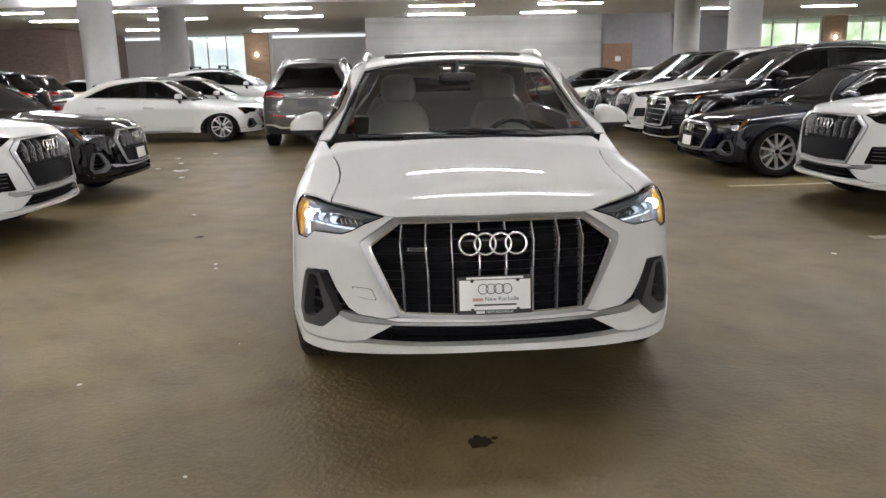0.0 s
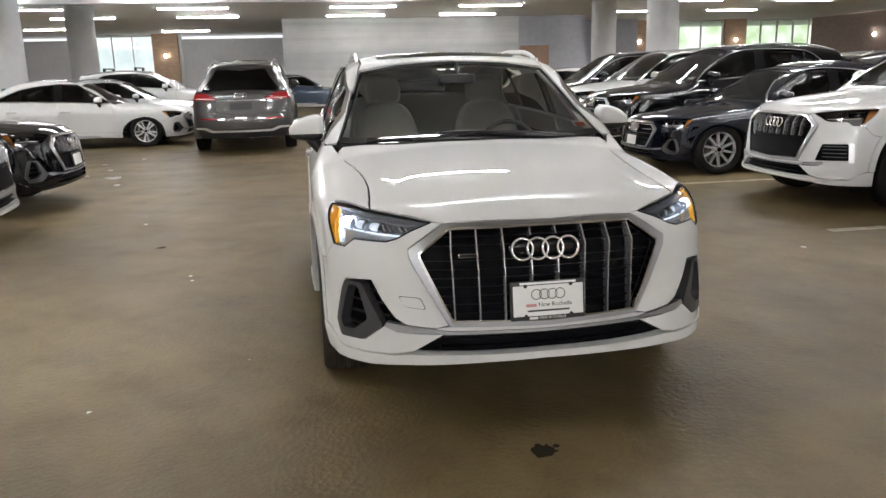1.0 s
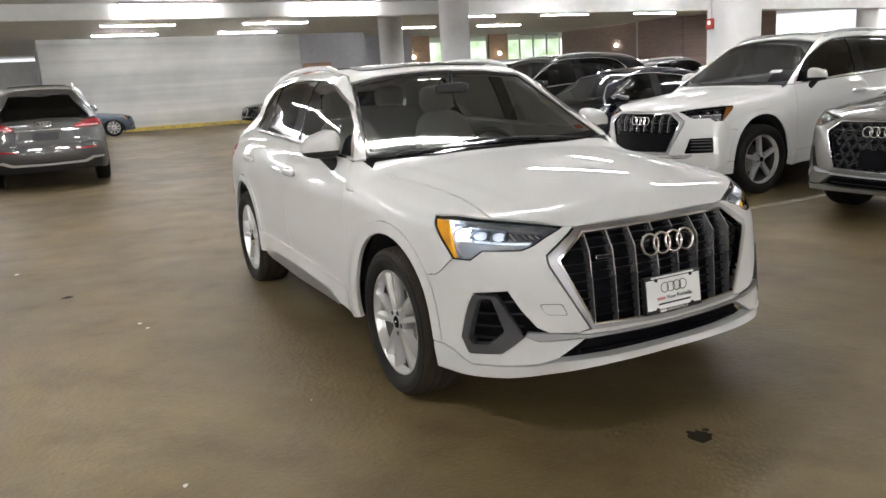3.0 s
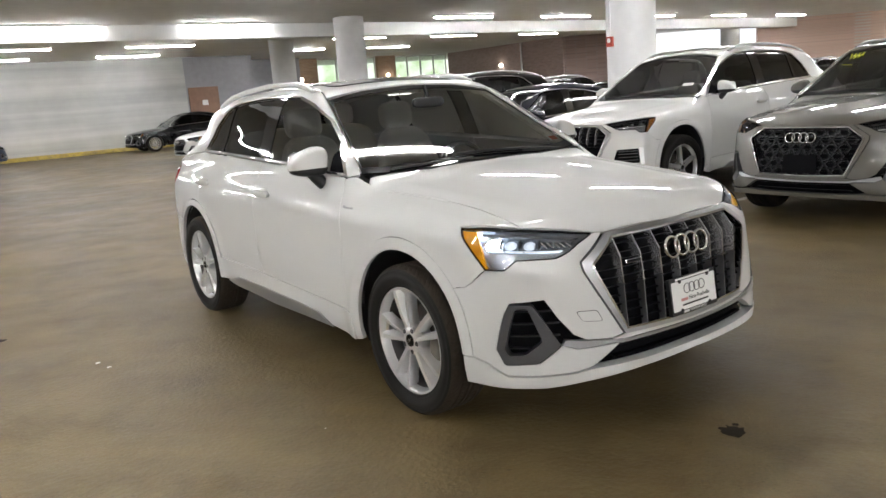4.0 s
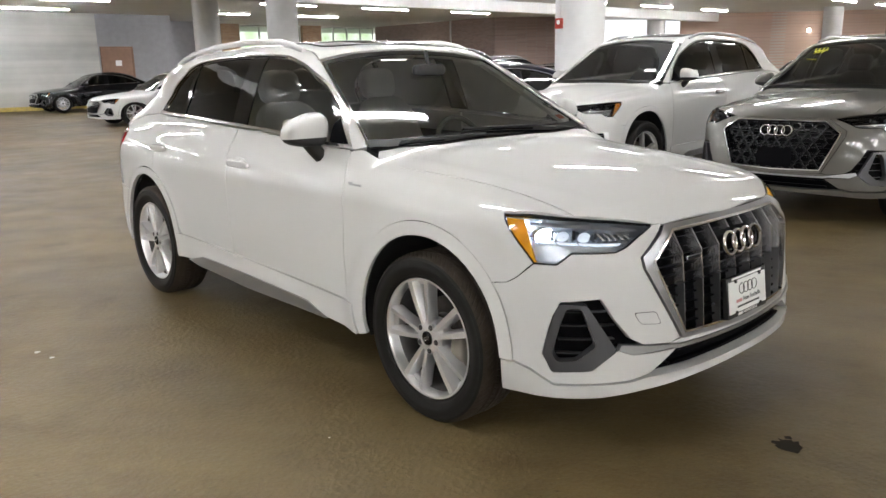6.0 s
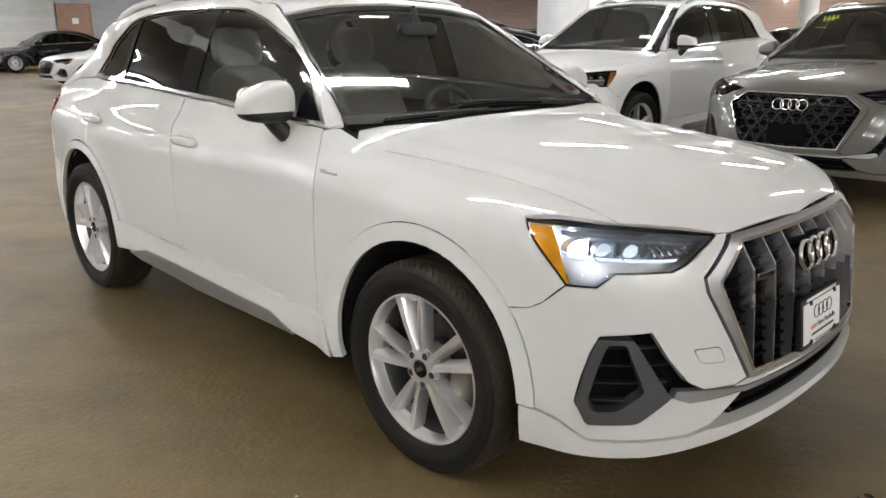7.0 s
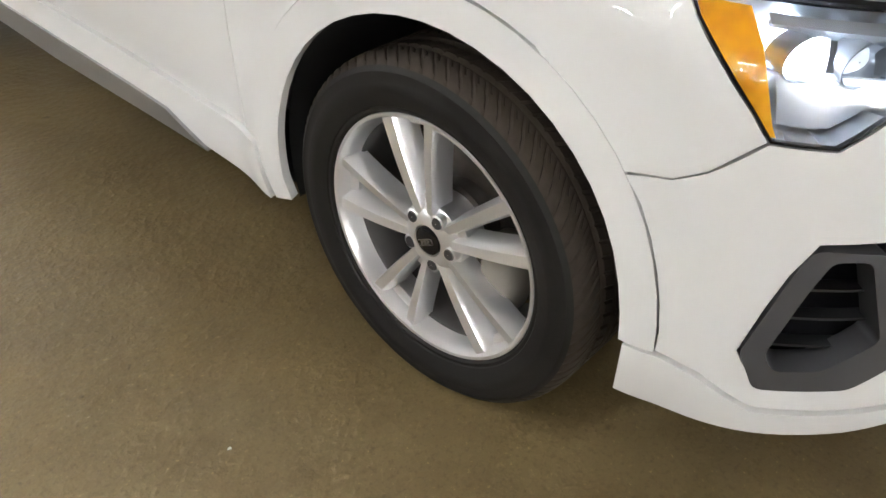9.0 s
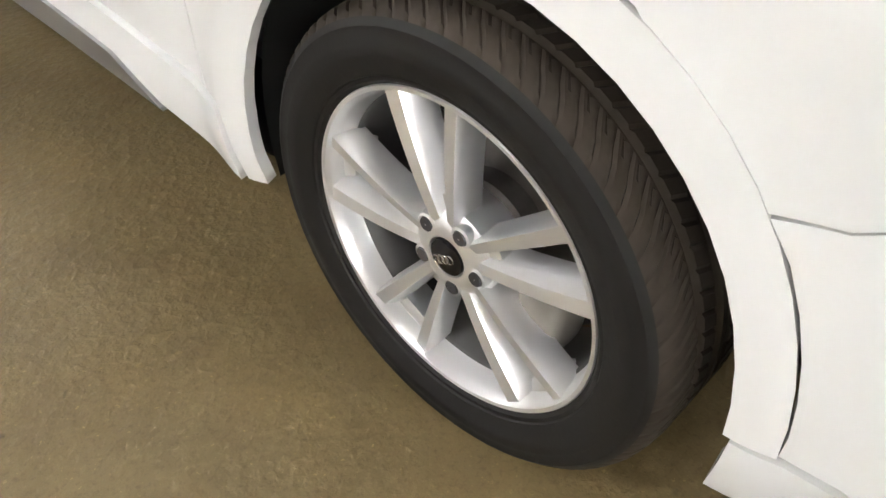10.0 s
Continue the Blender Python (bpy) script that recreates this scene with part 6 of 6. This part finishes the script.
# left row
parked("suv", suv, -3.62, 4.45, 90, "white_paint", "white large SUV with a chrome-barred grille")
parked("compact_suv", compact, -3.65, 6.95, 90, "black_paint", "black compact SUV with a chrome-barred grille", plate="plain")
parked("sedan", sedan, -3.50, 15.6, 90, "white_paint", "white sedan with twin-spoke rims", sedan=True)
parked("sedan", sedan, -3.3, 18.4, 90, "silver_paint", "silver sedan parked beside other cars", sedan=True)
parked("suv", mid, -3.1, 21.2, 90, "white_paint", "white SUV with dark roof rails")
parked("sedan", sedan, -3.0, 24.0, 90, "white_paint", "white sedan parked beside other cars", sedan=True)
# far left, seen from behind
parked("suv", suv, -15.4, 19.6, -90, "black_paint", "black SUV with red tail lights seen from behind")
parked("suv", mid, -15.3, 16.9, -90, "black_paint", "black SUV with red tail lights seen from behind")
parked("suv", mid, -15.5, 22.5, -90, "grey_paint", "dark grey SUV with red tail lights seen from behind")
parked("sedan", sedan, -14.5, 26.5, -90, "white_paint", "white sedan seen from behind", sedan=True)
# in the aisle, seen from behind
parked("suv", suv, -2.15, 17.35, 180, "grey_paint", "metallic grey large SUV seen from behind", tail_bar=True, rims=FIVE)
# by the far wall
parked("sedan", sedan, 5.5, 30.8, -90, "black_paint", "black sedan with many-spoked rims by the wall", sedan=True, rims=MANY)
parked("sedan", sedan, 1.25, 31.0, 90, "blue_paint", "blue-grey sedan by the wall", sedan=True, rims=TEN)
# second and third rows behind the right row
parked("sedan", sedan, 15.0, 10.6, 90, "black_paint", "black sedan in the second row", sedan=True)
parked("suv", mid, 15.2, 13.4, 90, "grey_paint", "dark grey SUV in the second row")
parked("sedan", sedan, 15.0, 16.2, 90, "silver_paint", "silver sedan in the second row", sedan=True)
parked("suv", mid, 20.5, 12.2, -90, "black_paint", "black SUV in the third row")
parked("suv", mid, 20.5, 15.0, -90, "silver_paint", "silver SUV in the third row")
parked("sedan", sedan, 20.5, 9.4, -90, "black_paint", "black sedan in the third row", sedan=True)
parked("suv", mid, 20.5, 6.6, -90, "silver_paint", "silver SUV in the third row")


# ---- small things ----
def on_skin(view, u, v, out=0.0):
    p = compact.body.lay(view, np.array([(u, v)], float))
    n = compact.body.normal(p)
    return Vector(p[0] + n[0] * out), Vector(n[0])


def facing(p, n, roll=0.0):
    """A pose at p whose -y looks along n."""
    return Matrix.Translation(p) @ (-n).to_track_quat("Y", "Z").to_matrix().to_4x4() @ pose(0, 0, 0, 0, roll, 0)


main_car = bpy.data.objects["compact_suv"]
p, n = on_skin("top", 0.49, 1.985, -0.012)
part("screen_sticker", box_mesh("screen_sticker", -0.05, 0, -0.028, 0.05, 0.001, 0.028), M["plate_white"], main_car, "white paper sticker", facing(p, n))
p, n = on_skin("top", 0.655, 1.50, -0.012)
part("screen_tag", box_mesh("screen_tag", -0.035, 0, -0.03, 0.035, 0.001, 0.03), M["plate_white"], main_car, "white and red tag", facing(p, n))
p, n = on_skin("top", 0.665, 1.492, -0.010)
part("tag_panel", box_mesh("tag_panel", -0.03, 0, -0.02, 0.03, 0.001, 0.02), M["sticker_red"], main_car, "red panel of the tag", facing(p, n))
# wipers
for pts in ([(0.58, 1.36), (0.30, 1.375), (0.02, 1.385), (-0.20, 1.395)], [(-0.10, 1.345), (-0.35, 1.36), (-0.60, 1.385)]):
    path = [on_skin("top", x, y, 0.012)[0] for x, y in pts]
    w = part("wiper", tube("wiper", path, 0.0065, 8), M["black_plastic"], main_car, "black wiper")
    part("wiper_blade", tube("wiper_blade", [q + Vector((0, 0.012, -0.006)) for q in path[1:]], 0.005, 6), M["black_plastic"], w)
# badges, drawn as plain shapes
for sg in (1, -1):
    q = compact.body.lay("side", np.array([(1.325, 0.932)]))[0]
    bd = part("fender_badge", box_mesh("fender_badge", -0.002, -0.034, -0.0045, 0.003, 0.026, 0.0045, 0.001), M["silver_paint"], main_car, "small chrome badge", Matrix.Translation((sg * (q[0] + 0.001), q[1], q[2])))
    part("badge_panel", box_mesh("badge_panel", -0.002, -0.014, -0.010, 0.003, 0.014, 0.010, 0.001), M["silver_paint"], bd, "", Matrix.Translation((0, 0.04, 0)))
p, n = on_skin("front", -19.6, 0.722, 0.006)
gb = part("grille_badge", box_mesh("grille_badge", -0.040, -0.004, -0.008, 0.040, 0.004, 0.008, 0.002), M["chrome"], main_car, "chrome badge on the grille", facing(p, n))
part("badge_panel", box_mesh("badge_panel", -0.037, -0.005, -0.006, 0.037, -0.0042, 0.006), M["black_gloss"], gb)
part("tow_cover_seam", skin("tow_cover_seam", compact, "front", [(-35.95, 0.5615), (-30.65, 0.5555), (-29.25, 0.5055), (-34.3, 0.5165)], step=0.02, offset=0.0006, thick=0.004, r=0.013, inset=0), M["dark_trim"], main_car)
part("tow_cover", skin("tow_cover", compact, "front", [(-35.7, 0.559), (-30.8, 0.553), (-29.5, 0.508), (-34.4, 0.519)], step=0.02, offset=0.0022, thick=0.006, r=0.012, inset=0), M["white_paint"], main_car, "round-cornered tow hook cover")
# stickers and marks on other cars' windscreens
def on_screen(root, shape, name, u, v, w, h, mat, label, roll=0.0):
    p = shape.body.lay("top", np.array([(u, v), (u + 0.02, v), (u, v + 0.02)], float))
    q = [Vector(c) for c in shape.warp(p)]
    n = (q[1] - q[0]).cross(q[2] - q[0]).normalized()
    part(name, box_mesh(name, -w / 2, 0, -h / 2, w / 2, 0.001, h / 2), M[mat], root, label, facing(q[0] + n * 0.004, n, roll))


cars_named = {o["label"]: o for o in bpy.data.objects if o.parent is None and o.get("label")}
taupe = cars_named["metallic taupe SUV with a dark honeycomb grille"]
random.seed(3)
for i in range(7):
    on_screen(taupe, mid, "price_mark", -0.52 + 0.020 * i, 1.95 - 0.03 * (i % 2), 0.012, 0.075, "sticker_yellow", "yellow-green painted price mark", -18 + 36 * (i % 2))
on_screen(taupe, mid, "price_mark", -0.49, 1.80, 0.12, 0.012, "sticker_yellow", "yellow-green painted price mark", 6)
mast = mid.warp(mid.body.lay("top", np.array([(0.0, 2.35)])))[0]
part("antenna", tube("antenna", [Vector(mast), Vector(mast) + Vector((0, 0.10, 0.20)), Vector(mast) + Vector((0, 0.19, 0.36))], 0.004, 6), M["black_plastic"], taupe, "thin black whip antenna")
for o in bpy.data.objects:
    if o.parent is None and o.get("label") == "white large SUV with a chrome-barred grille" and o.matrix_basis.translation.y < 6:
        on_screen(o, suv, "screen_sticker", 0.50, 1.56, 0.14, 0.06, "plate_white", "white paper sticker")
    if o.parent is None and o.get("label") == "dark navy sedan with a slatted chrome grille":
        on_screen(o, sedan, "screen_sticker", 0.46, 1.95, 0.10, 0.05, "plate_white", "white paper sticker")


racked = cars_named["white SUV with dark roof rails"]
for y in (2.45, 3.25):
    pts = [mid.warp(mid.body.lay("top", np.array([(x, y)])))[0] for x in (-0.52, 0.52)]
    p0, p1 = Vector(pts[0]) + Vector((0, 0, 0.11)), Vector(pts[1]) + Vector((0, 0, 0.11))
    bar = part("cross_bar", tube("cross_bar", [p0 - Vector((0.08, 0, 0)), p0, p1, p1 + Vector((0.08, 0, 0))], 0.022, 8), M["black_plastic"], racked, "black roof cross bar")
    for q in (p0, p1):
        part("bar_foot", box_mesh("bar_foot", -0.04, -0.035, -0.10, 0.04, 0.035, 0.01, 0.01), M["black_plastic"], bar, "", Matrix.Translation(q))


# ---- marks and litter on the floor ----
def blot(name, x, y, r, mat, label, lobes=14, z=0.003):
    random.seed(int(1000 * (x + 50) + 10 * (y + 50)))
    rim = [(x + r * (0.55 + 0.6 * random.random()) * math.cos(2 * math.pi * k / lobes), y + r * (0.55 + 0.6 * random.random()) * math.sin(2 * math.pi * k / lobes), z) for k in range(lobes)]
    bm = bmesh.new()
    bm.faces.new([bm.verts.new(v) for v in rim])
    bmesh.ops.triangulate(bm, faces=bm.faces[:])
    return solid(name, from_bm(name, bm), M[mat], label, "stain")


blot("oil_stain", -0.088, -0.237, 0.060, "stain", "dark irregular oil stain on the concrete", 22)
blot("oil_stain", -0.03, -0.21, 0.018, "stain", "small dark oil drop on the concrete", 9)
blot("oil_stain", -2.24, 4.0, 0.05, "stain", "small dark oil stain on the concrete", 12)
blot("oil_stain", 0.9, -0.9, 0.02, "stain", "small dark oil drop on the concrete", 9)
random.seed(5)


def chip(x, y, s):
    bm = bmesh.new()
    top = [bm.verts.new((s * (0.5 + random.random()) * math.cos(a), s * (0.4 + 0.8 * random.random()) * math.sin(a), s * 0.25)) for a in (0, 1.2, 2.5, 3.6, 5.0)]
    low = [bm.verts.new((v.co.x * 1.1, v.co.y * 1.1, 0)) for v in top]
    bm.faces.new(top)
    for k in range(5):
        bm.faces.new((low[k], low[(k + 1) % 5], top[(k + 1) % 5], top[k]))
    solid("paper_scrap", from_bm("paper_scrap", bm), M["debris"], "small pale scrap lying on the floor", "litter", "floor litter", m=pose(x, y, 0.001, 0, 0, 360 * random.random()))


for x, y, s in ((2.94, 2.56, 0.02), (-1.85, 2.92, 0.016), (-4.13, 10.29, 0.05), (-3.79, 9.21, 0.07), (-4.3, 9.6, 0.05), (-3.6, 8.4, 0.04), (-1.96, 0.54, 0.012), (-3.9, 9.24, 0.05), (-1.82, 2.78, 0.014), (-1.29, 1.04, 0.005),
                (-4.4, 11.2, 0.05), (-3.9, 11.9, 0.04), (1.6, -0.6, 0.01), (-2.6, 5.2, 0.015), (-1.2, -0.4, 0.008), (3.4, 14.0, 0.05), (2.6, 5.6, 0.02), (-2.9, 1.6, 0.012), (-2.2, -0.2, 0.01)):
    chip(x, y, s)
for i, (x0, y0, x1, y1) in enumerate(((3.55, 3.02, 7.6, 3.12), (3.6, 5.98, 7.6, 6.08))):
    slab("bay_line_%d" % (i + 1), x0, y0, 0.001, x1, y1, 0.004, "line_paint", "worn pale bay line on the floor")
